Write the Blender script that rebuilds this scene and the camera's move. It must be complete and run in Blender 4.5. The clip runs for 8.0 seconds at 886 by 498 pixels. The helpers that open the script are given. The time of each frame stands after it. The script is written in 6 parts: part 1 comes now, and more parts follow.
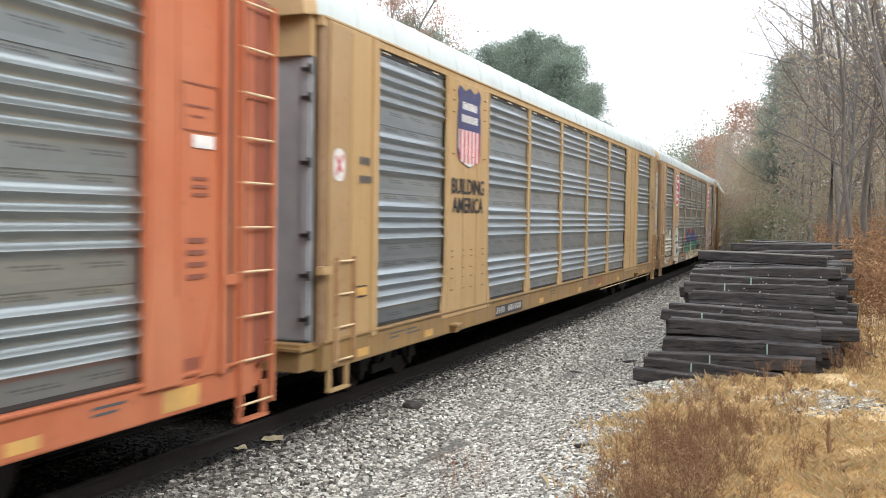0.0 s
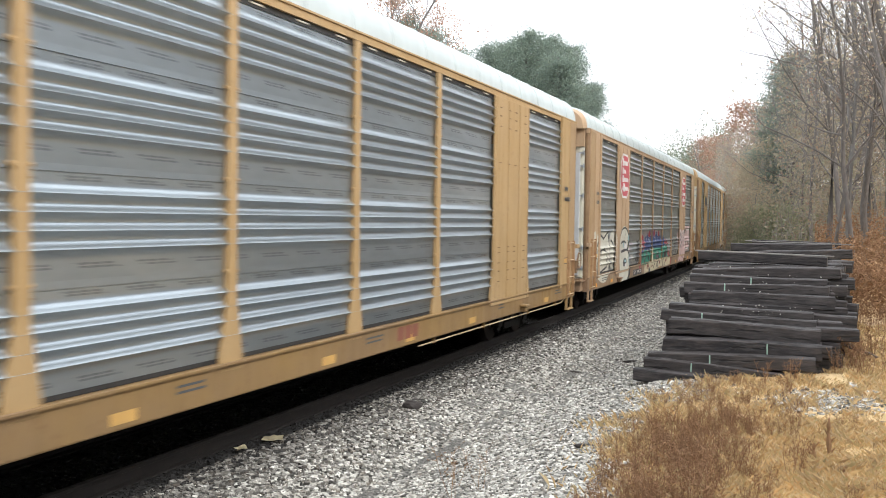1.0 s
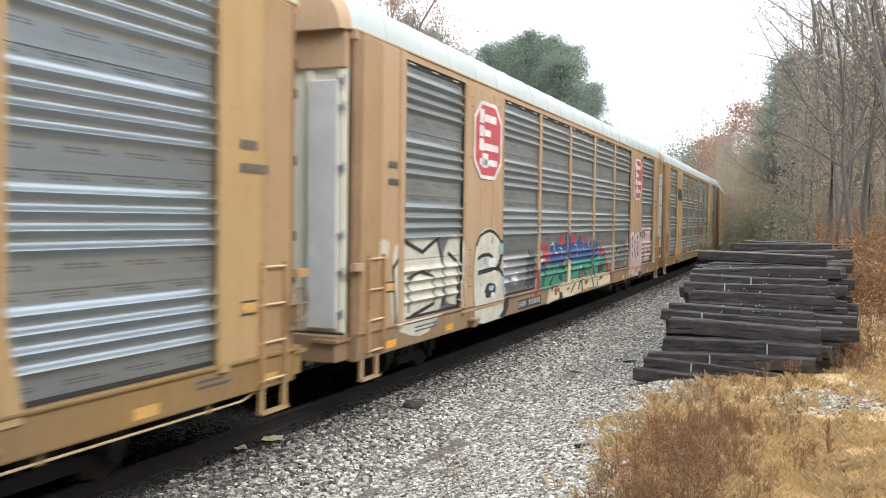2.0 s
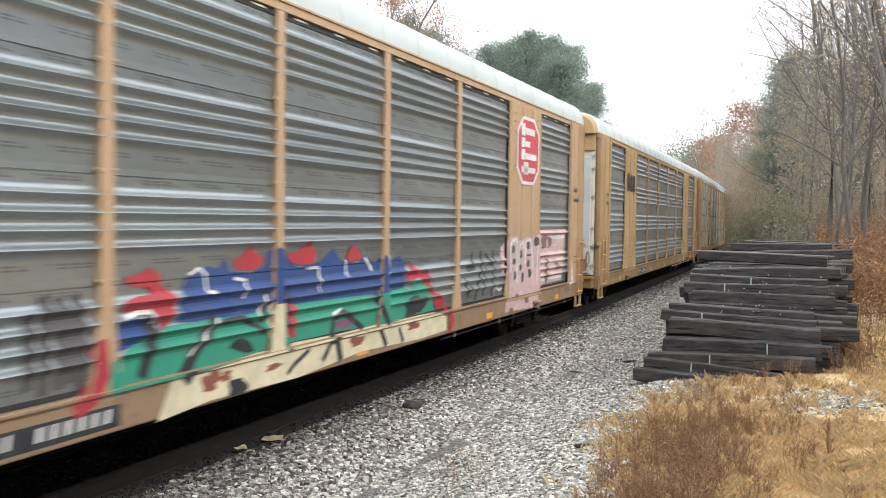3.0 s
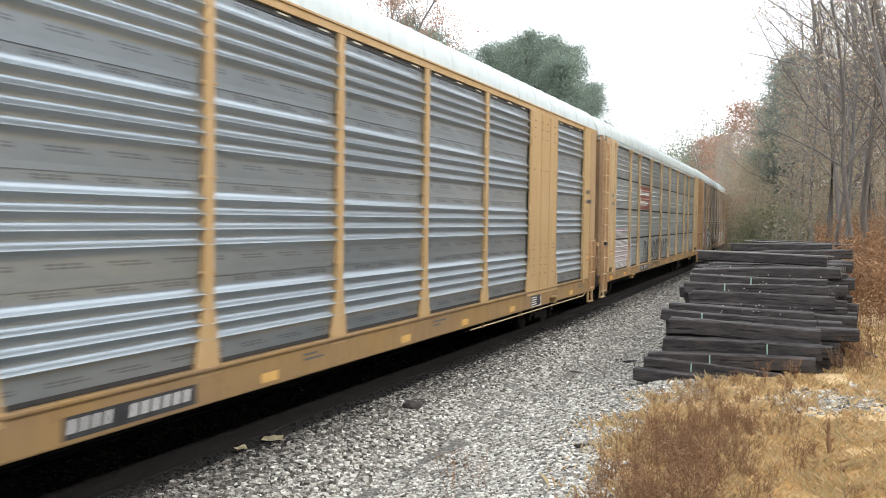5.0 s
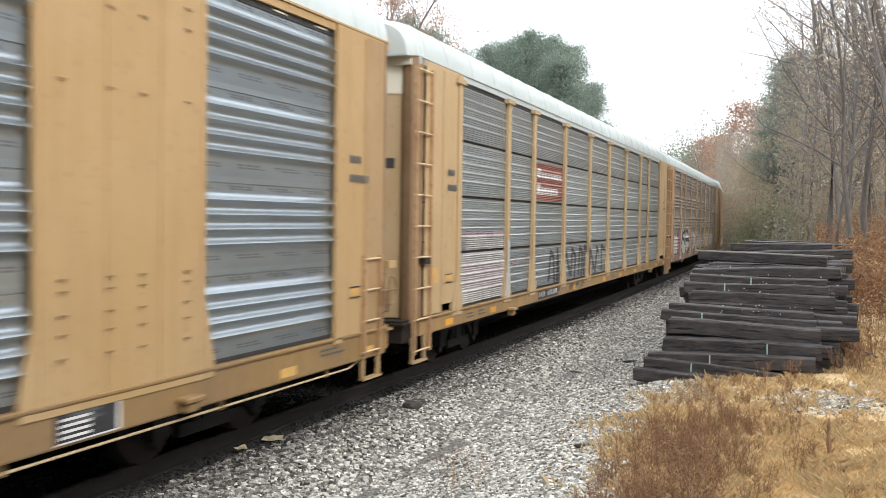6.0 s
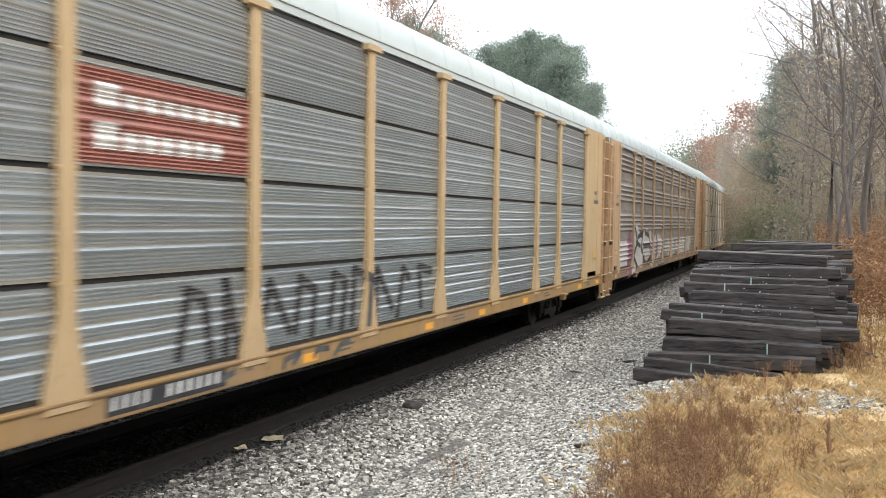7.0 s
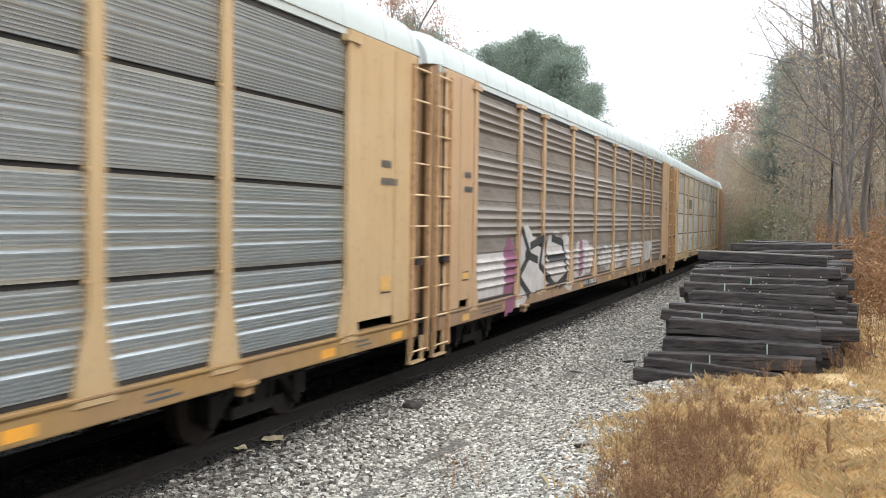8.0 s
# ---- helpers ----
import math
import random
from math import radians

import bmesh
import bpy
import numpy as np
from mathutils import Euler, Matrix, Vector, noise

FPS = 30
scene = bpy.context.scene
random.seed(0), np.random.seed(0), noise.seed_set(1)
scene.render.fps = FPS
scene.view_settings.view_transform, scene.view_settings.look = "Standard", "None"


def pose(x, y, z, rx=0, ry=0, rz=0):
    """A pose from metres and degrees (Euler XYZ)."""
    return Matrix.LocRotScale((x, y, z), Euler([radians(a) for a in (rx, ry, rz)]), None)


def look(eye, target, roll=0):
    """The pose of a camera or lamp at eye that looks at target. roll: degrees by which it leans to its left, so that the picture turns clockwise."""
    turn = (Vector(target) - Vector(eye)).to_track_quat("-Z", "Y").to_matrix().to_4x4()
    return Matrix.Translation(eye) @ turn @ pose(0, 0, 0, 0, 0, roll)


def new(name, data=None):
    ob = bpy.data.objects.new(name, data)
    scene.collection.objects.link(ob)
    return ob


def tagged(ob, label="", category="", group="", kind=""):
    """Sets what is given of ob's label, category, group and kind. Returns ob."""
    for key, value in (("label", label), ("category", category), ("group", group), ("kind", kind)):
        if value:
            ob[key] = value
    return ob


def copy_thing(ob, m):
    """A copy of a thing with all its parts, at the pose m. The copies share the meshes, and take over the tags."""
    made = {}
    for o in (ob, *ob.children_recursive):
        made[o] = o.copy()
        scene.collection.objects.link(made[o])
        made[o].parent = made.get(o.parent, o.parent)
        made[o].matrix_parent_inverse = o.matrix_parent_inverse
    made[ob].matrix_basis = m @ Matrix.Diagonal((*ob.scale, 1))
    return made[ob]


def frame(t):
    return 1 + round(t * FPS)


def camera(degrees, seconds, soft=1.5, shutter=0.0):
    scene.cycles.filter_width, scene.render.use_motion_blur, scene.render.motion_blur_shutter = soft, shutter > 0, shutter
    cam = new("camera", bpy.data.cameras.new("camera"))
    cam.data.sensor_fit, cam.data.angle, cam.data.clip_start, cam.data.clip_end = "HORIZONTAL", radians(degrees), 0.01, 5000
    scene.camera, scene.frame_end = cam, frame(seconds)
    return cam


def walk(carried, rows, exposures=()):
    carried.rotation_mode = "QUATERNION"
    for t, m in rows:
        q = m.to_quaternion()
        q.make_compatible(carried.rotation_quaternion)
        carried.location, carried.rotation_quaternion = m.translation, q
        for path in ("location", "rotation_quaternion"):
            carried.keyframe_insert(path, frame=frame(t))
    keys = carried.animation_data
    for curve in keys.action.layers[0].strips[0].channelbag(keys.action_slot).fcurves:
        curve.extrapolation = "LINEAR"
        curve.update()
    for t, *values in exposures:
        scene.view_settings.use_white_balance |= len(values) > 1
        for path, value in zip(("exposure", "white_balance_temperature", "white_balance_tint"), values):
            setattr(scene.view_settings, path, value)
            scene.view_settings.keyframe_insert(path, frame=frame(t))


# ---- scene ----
# ---- camera: it stands still beside the line ----
cam = camera(52.1, 8.0, soft=0.6, shutter=0.3)
EYE_Z, YAW, TILT, ROLL = 2.641, 22.74, -1.954, 0.84
VIEW = Matrix.Translation((0, 0, EYE_Z)) @ Euler((0, 0, radians(YAW))).to_matrix().to_4x4() @ look((0, 0, 0), (0, math.cos(radians(TILT)), math.sin(radians(TILT))), ROLL)
walk(cam, [(0.0, VIEW), (8.0, VIEW)], exposures=[(0.0, 0.97, 6280, 10), (8.0, 0.97, 6280, 10)])

# ---- overcast light ----
world = bpy.data.worlds.new("overcast_sky")
scene.world = world
world.use_nodes = True
wt = world.node_tree
sky = wt.nodes.new("ShaderNodeTexSky")
sky.sky_type, sky.sun_disc = "NISHITA", False
sky.sun_elevation, sky.sun_rotation = radians(38), radians(115)
sky.dust_density, sky.air_density = 6.0, 1.5
grey = wt.nodes.new("ShaderNodeHueSaturation")
grey.inputs["Saturation"].default_value = 0.15
cloud = wt.nodes.new("ShaderNodeMix")
cloud.data_type = "RGBA"
cloud.inputs[0].default_value = 0.8
cloud.inputs[7].default_value = (9.6, 9.9, 10.1, 1)
wt.links.new(sky.outputs[0], grey.inputs["Color"])
wt.links.new(grey.outputs[0], cloud.inputs[6])
wt.links.new(cloud.outputs[2], wt.nodes["Background"].inputs[0])
wt.nodes["Background"].inputs[1].default_value = 0.12
sun = new("sun", bpy.data.lights.new("sun", "SUN"))
sun.data.energy, sun.data.angle, sun.data.color = 1.2, radians(25), (1.0, 0.96, 0.9)
sun.matrix_world = look((30, -14, 26), (0, 0, 0))


# ---- materials ----
class Nodes:
    """A small builder of node materials."""

    def __init__(self, name):
        self.mat = bpy.data.materials.new(name)
        self.mat.use_nodes = True
        self.t = self.mat.node_tree
        self.bsdf = self.t.nodes["Principled BSDF"]
        self.coord = self.t.nodes.new("ShaderNodeTexCoord").outputs["Object"]

    def add(self, kind, ins=(), **props):
        n = self.t.nodes.new("ShaderNode" + kind)
        for key, value in props.items():
            setattr(n, key, value)
        for key, value in dict(ins).items():
            if isinstance(value, bpy.types.NodeSocket):
                self.t.links.new(value, n.inputs[key])
            else:
                n.inputs[key].default_value = value
        return n

    def noise(self, scale, detail=3, stretch=(1, 1, 1), rough=0.6, space=None):
        m = self.add("Mapping", {"Vector": space or self.coord, "Scale": stretch})
        return self.add("TexNoise", {"Vector": m.outputs[0], "Scale": scale, "Detail": detail, "Roughness": rough}).outputs[0]

    def ramp(self, value, lo, hi):
        return self.add("MapRange", {"Value": value, "From Min": lo, "From Max": hi}).outputs[0]

    def mix(self, fac, a, b, mode="MIX"):
        n = self.add("Mix", data_type="RGBA", blend_type=mode)
        for i, v in ((0, fac), (6, a), (7, b)):
            if isinstance(v, bpy.types.NodeSocket):
                self.t.links.new(v, n.inputs[i])
            else:
                n.inputs[i].default_value = v if i == 0 else (*v, 1)
        return n.outputs[2]

    def math(self, op, a, b=0.0):
        return self.add("Math", {0: a, 1: b}, operation=op).outputs[0]

    def set(self, color=None, rough=None, metal=None, bump=None, strength=0.3, dist=0.01):
        for key, v in (("Base Color", color), ("Roughness", rough), ("Metallic", metal)):
            if v is None:
                continue
            if isinstance(v, bpy.types.NodeSocket):
                self.t.links.new(v, self.bsdf.inputs[key])
            else:
                self.bsdf.inputs[key].default_value = (*v, 1) if key == "Base Color" else v
        if bump is not None:
            b = self.add("Bump", {"Height": bump, "Strength": strength, "Distance": dist})
            self.t.links.new(b.outputs[0], self.bsdf.inputs["Normal"])
        return self.mat


def painted(name, base, fade, rust=(0.16, 0.07, 0.035), wear=0.58, rough=0.55):
    """Weathered rail-car paint: faded patches, rain streaks and rust spots."""
    n = Nodes(name)
    patches = n.ramp(n.noise(0.7, 4), 0.35, 0.7)
    streaks = n.ramp(n.noise(2.2, 4, (3, 3, 0.25)), 0.45, 0.75)
    c = n.mix(patches, base, fade)
    c = n.mix(n.math("MULTIPLY", streaks, 0.14), c, tuple(v * 0.55 for v in base))
    spots = n.ramp(n.noise(15, 6, (1, 1, 0.6)), wear, wear + 0.12)
    c = n.mix(n.math("MULTIPLY", spots, 0.5), c, rust)
    c = n.mix(n.math("MULTIPLY", n.ramp(n.noise(1.3, 5, (1, 1, 0.7)), 0.5, 0.75), 0.22), c, tuple(v * 0.6 for v in fade))
    return n.set(c, n.math("ADD", n.math("MULTIPLY", streaks, 0.2), rough), 0.0, n.noise(60, 3), 0.08, 0.004)


def galvanised(name, base, dark, dirt, amount=0.5, metal=0.55, rough=0.42, slots=True):
    """Galvanised sheet with dull spangle, dirt runs and rows of small dark slots."""
    n = Nodes(name)
    spangle = n.ramp(n.noise(9, 3, (1, 0.5, 1)), 0.2, 0.85)
    c = n.mix(n.math("MULTIPLY", spangle, 0.6), base, dark)
    runs = n.ramp(n.noise(1.1, 4, (1, 0.5, 1.8)), 0.4, 0.75)
    c = n.mix(n.math("MULTIPLY", runs, amount), c, dirt)
    sheets = n.add("ObjectInfo").outputs["Random"]
    c = n.mix(n.math("MULTIPLY", sheets, 0.25), c, dirt)
    if slots:
        sep = n.add("SeparateXYZ", {0: n.coord})
        u, z = sep.outputs[1], sep.outputs[2]
        dash = n.math("LESS_THAN", n.math("FRACT", n.math("MULTIPLY", u, 7.0)), 0.62)
        breaks = n.math("GREATER_THAN", n.math("FRACT", n.math("ADD", n.math("MULTIPLY", u, 1.3), n.math("MULTIPLY", z, 3.0))), 0.4)
        rows = [n.math("LESS_THAN", n.math("ABSOLUTE", n.math("SUBTRACT", z, h)), 0.009) for h in (0.135, 0.105, 0.845, 0.87)]
        row = n.math("MAXIMUM", n.math("MAXIMUM", rows[0], rows[1]), n.math("MAXIMUM", rows[2], rows[3]))
        c = n.mix(n.math("MULTIPLY", n.math("MULTIPLY", dash, breaks), n.math("MULTIPLY", row, 0.55)), c, (0.04, 0.04, 0.04))
    return n.set(c, n.math("ADD", n.math("MULTIPLY", runs, 0.12), rough), metal, n.noise(9, 2, (1, 0.4, 1)), 0.02, 0.004)


def plain(name, base, other, scale=6.0, rough=0.7, metal=0.0, bump=0.2, detail=4, stretch=(1, 1, 1)):
    n = Nodes(name)
    v = n.noise(scale, detail, stretch)
    c = n.mix(n.ramp(v, 0.3, 0.7), base, other)
    c = n.mix(n.math("MULTIPLY", n.ramp(n.noise(scale * 0.17, 3), 0.4, 0.7), 0.4), c, tuple(x * 0.7 for x in other))
    return n.set(c, rough, metal, n.noise(scale * 5, 3), bump, 0.01)


def islands(name, colours, rough=0.9, noise_scale=30.0, bump=0.3, glow=0.0):
    """Colour drawn per loose piece from a row of colours."""
    n = Nodes(name)
    r = n.add("NewGeometry").outputs["Random Per Island"]
    ramp = n.add("ValToRGB", {"Fac": r})
    el = ramp.color_ramp.elements
    while len(el) < len(colours):
        el.new(0.5)
    for i, c in enumerate(colours):
        el[i].position = i / (len(colours) - 1)
        el[i].color = (*c, 1)
    c = n.mix(n.math("MULTIPLY", n.ramp(n.noise(noise_scale, 3), 0.35, 0.7), 0.45), ramp.outputs[0], tuple(x * 0.5 for x in colours[0]))
    if glow:
        thin = n.add("BsdfTranslucent", {"Color": c})
        both = n.add("MixShader", {0: glow, 1: n.bsdf.outputs[0], 2: thin.outputs[0]})
        n.t.links.new(both.outputs[0], n.t.nodes["Material Output"].inputs[0])
    return n.set(c, rough, 0.0, n.noise(noise_scale * 2, 3), bump, 0.01)


YELLOW = painted("yellow_paint", (0.385, 0.25, 0.11), (0.42, 0.285, 0.145), wear=0.61)
SILL_YELLOW = painted("dirty_yellow_paint", (0.27, 0.165, 0.06), (0.22, 0.14, 0.07), wear=0.57)
SILL_TAN = painted("dirty_tan_paint", (0.24, 0.15, 0.085), (0.29, 0.20, 0.125), wear=0.54)
SILL_GOLD = painted("golden_dirty_paint", (0.32, 0.195, 0.07), (0.27, 0.175, 0.095), wear=0.56)
# Brown of the car corners: staining and shading together in one colour
STAINED_SHADED = painted("stained_shaded_paint", (0.19, 0.11, 0.055), (0.25, 0.16, 0.085), wear=0.54)
WEATHERED = painted("weathered_paint", (0.32, 0.205, 0.10), (0.36, 0.245, 0.13), wear=0.58)
TAN = painted("faded_tan_paint", (0.40, 0.265, 0.15), (0.43, 0.30, 0.19), wear=0.6)
PALE = painted("pale_tan_paint", (0.42, 0.29, 0.15), (0.45, 0.33, 0.19), wear=0.6)
BROWNED = painted("browned_paint", (0.40, 0.21, 0.10), (0.50, 0.30, 0.16), wear=0.5)
ORANGE = painted("orange_paint", (0.43, 0.125, 0.055), (0.46, 0.165, 0.08), wear=0.61)
CREAM = painted("cream_paint", (0.60, 0.57, 0.46), (0.64, 0.62, 0.53), wear=0.68)
WHITE_ROOF = painted("white_roof", (0.49, 0.545, 0.55), (0.45, 0.50, 0.505), rust=(0.5, 0.45, 0.38), wear=0.66, rough=0.45)
def ribbed_roof():
    n = Nodes("ribbed_white_roof")
    c = n.mix(n.ramp(n.noise(0.8, 4), 0.35, 0.7), (0.46, 0.51, 0.505), (0.42, 0.465, 0.46))
    c = n.mix(n.math("MULTIPLY", n.ramp(n.noise(3, 4, (1, 2, 1)), 0.5, 0.8), 0.4), c, (0.5, 0.5, 0.47))
    wave = n.add("TexWave", {"Vector": n.coord, "Scale": 2.6, "Distortion": 0.0}, bands_direction="Y").outputs[0]
    return n.set(c, 0.45, 0.0, wave, 0.5, 0.03)


RIBBED_ROOF = ribbed_roof()
STEEL = galvanised("galvanised_sheet", (0.44, 0.485, 0.52), (0.345, 0.385, 0.41), (0.225, 0.25, 0.27), 0.4, 0.85, 0.32)
STEEL_DULL = galvanised("dull_galvanised_sheet", (0.385, 0.415, 0.42), (0.29, 0.315, 0.32), (0.19, 0.205, 0.205), 0.4, 0.82, 0.33)
STEEL_FINE = galvanised("fine_ribbed_sheet", (0.60, 0.64, 0.66), (0.46, 0.49, 0.51), (0.28, 0.29, 0.29), 0.3, 0.82, 0.31, False)
STEEL_BROWN = galvanised("dirty_galvanised_sheet", (0.30, 0.275, 0.25), (0.20, 0.175, 0.155), (0.15, 0.115, 0.09), 0.7, 0.35, 0.5)
STEEL_PALE = galvanised("pale_sheet", (0.60, 0.60, 0.58), (0.50, 0.50, 0.48), (0.40, 0.37, 0.33), 0.4, 0.2, 0.5, False)
DOOR_WHITE = plain("door_white", (0.60, 0.61, 0.61), (0.50, 0.51, 0.52), 3, 0.5, 0.1, 0.05)
DOOR_GREY = plain("door_grey", (0.42, 0.44, 0.46), (0.34, 0.36, 0.38), 3, 0.45, 0.4, 0.05)
DARK_STEEL = plain("dark_steel", (0.012, 0.011, 0.011), (0.022, 0.019, 0.017), 8, 0.75, 0.2)
RUSTY = plain("rusty_steel", (0.035, 0.022, 0.016), (0.025, 0.018, 0.015), 8, 0.75, 0.3)
RAIL_SIDE = plain("rail_steel", (0.035, 0.028, 0.025), (0.024, 0.021, 0.02), 12, 0.65, 0.4)
BLACK_PAINT = plain("black_paint", (0.02, 0.02, 0.022), (0.035, 0.033, 0.03), 10, 0.6)
RUNG = plain("worn_rung", (0.66, 0.52, 0.34), (0.6, 0.45, 0.26), 20, 0.5)
TIE_WOOD = plain("creosoted_wood", (0.030, 0.024, 0.022), (0.065, 0.055, 0.05), 5, 0.8, 0, 0.6, 5, (0.6, 4, 4))
STONES = islands("ballast_stones", [(0.06, 0.056, 0.05), (0.21, 0.20, 0.175), (0.48, 0.455, 0.405), (0.74, 0.715, 0.645), (0.26, 0.225, 0.18), (0.88, 0.86, 0.79), (0.41, 0.39, 0.35), (0.12, 0.11, 0.098)])
GRIMY_STONES = islands("brake_dusted_stones", [(0.03, 0.028, 0.026), (0.13, 0.12, 0.105), (0.27, 0.255, 0.225), (0.40, 0.38, 0.34), (0.12, 0.10, 0.08), (0.06, 0.055, 0.05)])
# Near-black stones: oil and the train's shade, both put into the colour
DARK_STONES = islands("oily_shaded_stones", [(0.010, 0.009, 0.009), (0.022, 0.02, 0.018), (0.016, 0.014, 0.013), (0.035, 0.032, 0.03)])
STRAW = islands("dry_grass_blades", [(0.80, 0.58, 0.29), (0.62, 0.52, 0.28), (0.90, 0.71, 0.41), (0.66, 0.43, 0.20), (0.92, 0.80, 0.54), (0.42, 0.27, 0.13)], 0.85, 8, glow=0.4)
TWIGS = islands("bare_twigs", [(0.10, 0.10, 0.10), (0.14, 0.14, 0.14), (0.08, 0.085, 0.085), (0.12, 0.125, 0.115)], 0.9, 5)
# Far leaves: haze is put into the pale grey-green
FAR_LEAF = islands("haze_pale_leaves", [(0.26, 0.30, 0.22), (0.31, 0.34, 0.25), (0.23, 0.27, 0.20), (0.36, 0.34, 0.25)], 0.9, 2, glow=0.45)
# Bark paled in colour for haze
BARK_PALE = plain("haze_pale_bark", (0.16, 0.15, 0.14), (0.26, 0.245, 0.23), 9, 0.95, 0, 0.8, 4, (2, 2, 0.5))
WEED = islands("brown_weed", [(0.36, 0.205, 0.11), (0.27, 0.145, 0.08), (0.46, 0.29, 0.16), (0.20, 0.11, 0.06)], 0.9, 10, glow=0.3)
BARK = plain("bark", (0.115, 0.10, 0.092), (0.21, 0.19, 0.175), 9, 0.95, 0, 0.8, 4, (2, 2, 0.5))
# Needle greens raised to stand in for mist
PINE_LEAF = islands("haze_pale_needles", [(0.23, 0.29, 0.245), (0.27, 0.335, 0.265), (0.21, 0.265, 0.235), (0.32, 0.36, 0.26)], 0.8, 3, glow=0.5)
RED_LEAF = islands("russet_leaves", [(0.42, 0.25, 0.19), (0.48, 0.30, 0.21), (0.36, 0.22, 0.16), (0.44, 0.34, 0.23)], 0.85, 3, glow=0.45)
# Tan and olive tones lightened too, as mist would do
TAN_LEAF = islands("tan_leaves", [(0.48, 0.40, 0.29), (0.54, 0.45, 0.32), (0.42, 0.36, 0.26), (0.46, 0.44, 0.30)], 0.85, 3, glow=0.5)
GREEN_LEAF = islands("olive_leaves", [(0.33, 0.35, 0.21), (0.39, 0.40, 0.24), (0.29, 0.32, 0.20), (0.43, 0.40, 0.25)], 0.85, 3, glow=0.5)


# ---- mesh helpers ----
def box(bm, x0, x1, y0, y1, z0, z1, m=None):
    """An axis-aligned block, or one turned by m."""
    v = [bm.verts.new((x, y, z)) for x in (x0, x1) for y in (y0, y1) for z in (z0, z1)]
    for f in ((0, 1, 3, 2), (4, 6, 7, 5), (0, 4, 5, 1), (2, 3, 7, 6), (0, 2, 6, 4), (1, 5, 7, 3)):
        bm.faces.new([v[i] for i in f])
    if m is not None:
        bmesh.ops.transform(bm, matrix=m, verts=v)
    return v


def rod(bm, a, b, r0, r1=None, sides=6):
    """A tapered round bar from a to b."""
    a, b = Vector(a), Vector(b)
    q = (b - a).to_track_quat("Z", "Y").to_matrix()
    rings = []
    for p, r in ((a, r0), (b, r0 if r1 is None else r1)):
        rings.append([bm.verts.new(p + q @ Vector((r * math.cos(k * math.tau / sides), r * math.sin(k * math.tau / sides), 0))) for k in range(sides)])
    for k in range(sides):
        bm.faces.new((rings[0][k], rings[0][(k + 1) % sides], rings[1][(k + 1) % sides], rings[1][k]))
    bm.faces.new(rings[0][::-1])
    bm.faces.new(rings[1])


def prism(bm, outline, y0, y1):
    """An outline in x and z, drawn out along y and closed at both ends."""
    a = [bm.verts.new((x, y0, z)) for x, z in outline]
    b = [bm.verts.new((x, y1, z)) for x, z in outline]
    k = len(outline)
    for i in range(k):
        bm.faces.new((a[i], a[(i + 1) % k], b[(i + 1) % k], b[i]))
    bm.faces.new(a[::-1])
    bm.faces.new(b)


def bevel(bm, width=0.01, segments=1):
    bmesh.ops.bevel(bm, geom=bm.edges[:], offset=width, segments=segments, affect="EDGES", profile=0.6)


def mesh_of(bm, material, name="mesh"):
    bmesh.ops.recalc_face_normals(bm, faces=bm.faces[:])
    me = bpy.data.meshes.new(name)
    bm.to_mesh(me)
    bm.free()
    me.materials.append(material)
    return me


def raw_mesh(name, verts, faces, material):
    me = bpy.data.meshes.new(name)
    me.from_pydata([tuple(v) for v in verts], [], [tuple(f) for f in faces])
    me.materials.append(material)
    return me


def part(name, bm, material, parent, label=""):
    me = bm if isinstance(bm, bpy.types.Mesh) else mesh_of(bm, material, name)
    ob = new(name, me)
    ob.parent = parent
    return tagged(ob, label) if label else ob


# ---- the line of the track ----
STEP = 0.5
ARC = np.arange(-160.0, 330.0, STEP)
TURN = np.cumsum(np.interp(ARC, [0, 25, 50, 75, 100, 240, 300], [-0.0002, -0.001, 0.0002, -0.0032, -0.0033, -0.0033, 0.0])) * STEP
ZERO = int(np.argmin(abs(ARC)))
TURN -= TURN[ZERO]
WAY_X = np.cumsum(np.sin(TURN)) * STEP
WAY_Y = np.cumsum(np.cos(TURN)) * STEP
TRACK_X = -7.372
WAY_X += TRACK_X - WAY_X[ZERO]
WAY_Y -= WAY_Y[ZERO]


def on_track(s):
    return Vector((np.interp(s, ARC, WAY_X), np.interp(s, ARC, WAY_Y), 0))


def beside(s, e, z=0.0):
    """The point e metres to the right of the track's middle at s."""
    a = np.interp(s, ARC, TURN)
    return on_track(s) + Vector((math.cos(a) * e, -math.sin(a) * e, z))


def car_pose(s):
    a, b = on_track(s - 9.95), on_track(s + 9.95)
    return Matrix.Translation((a + b) / 2) @ Euler((0, 0, -math.atan2(b.x - a.x, b.y - a.y))).to_matrix().to_4x4()


# ---- ground ----
def smooth(a, b, v):
    k = np.clip((v - a) / (b - a), 0, 1)
    return k * k * (3 - 2 * k)


def track_offset(x, y):
    return x - np.interp(y, WAY_Y[:ZERO + 420], WAY_X[:ZERO + 420])


def ground_z(x, y):
    x, y = np.asarray(x, float), np.asarray(y, float)
    e = track_offset(x, y)
    # Bank left of the track is raised to close off light under the train
    z = np.interp(e, [-400, -60, -12, -5.5, -3.4, -1.9, -1.0, 0.85, 1.2, 1.95, 2.9, 3.6, 5.2, 7.0, 12, 30, 60, 400],
                  [20, 9, 3.2, 1.0, -0.4, -0.22, -0.20, -0.195, -0.17, -0.2, -0.42, -0.3, 0.2, 0.38, 0.45, 0.9, 2, 6])
    z = z + 0.62 * (1 - smooth(3.0, 11.5, y)) * smooth(2.8, 6.4, e)
    far = smooth(90, 260, y)
    return z + far * 9 * smooth(6, 40, abs(e))


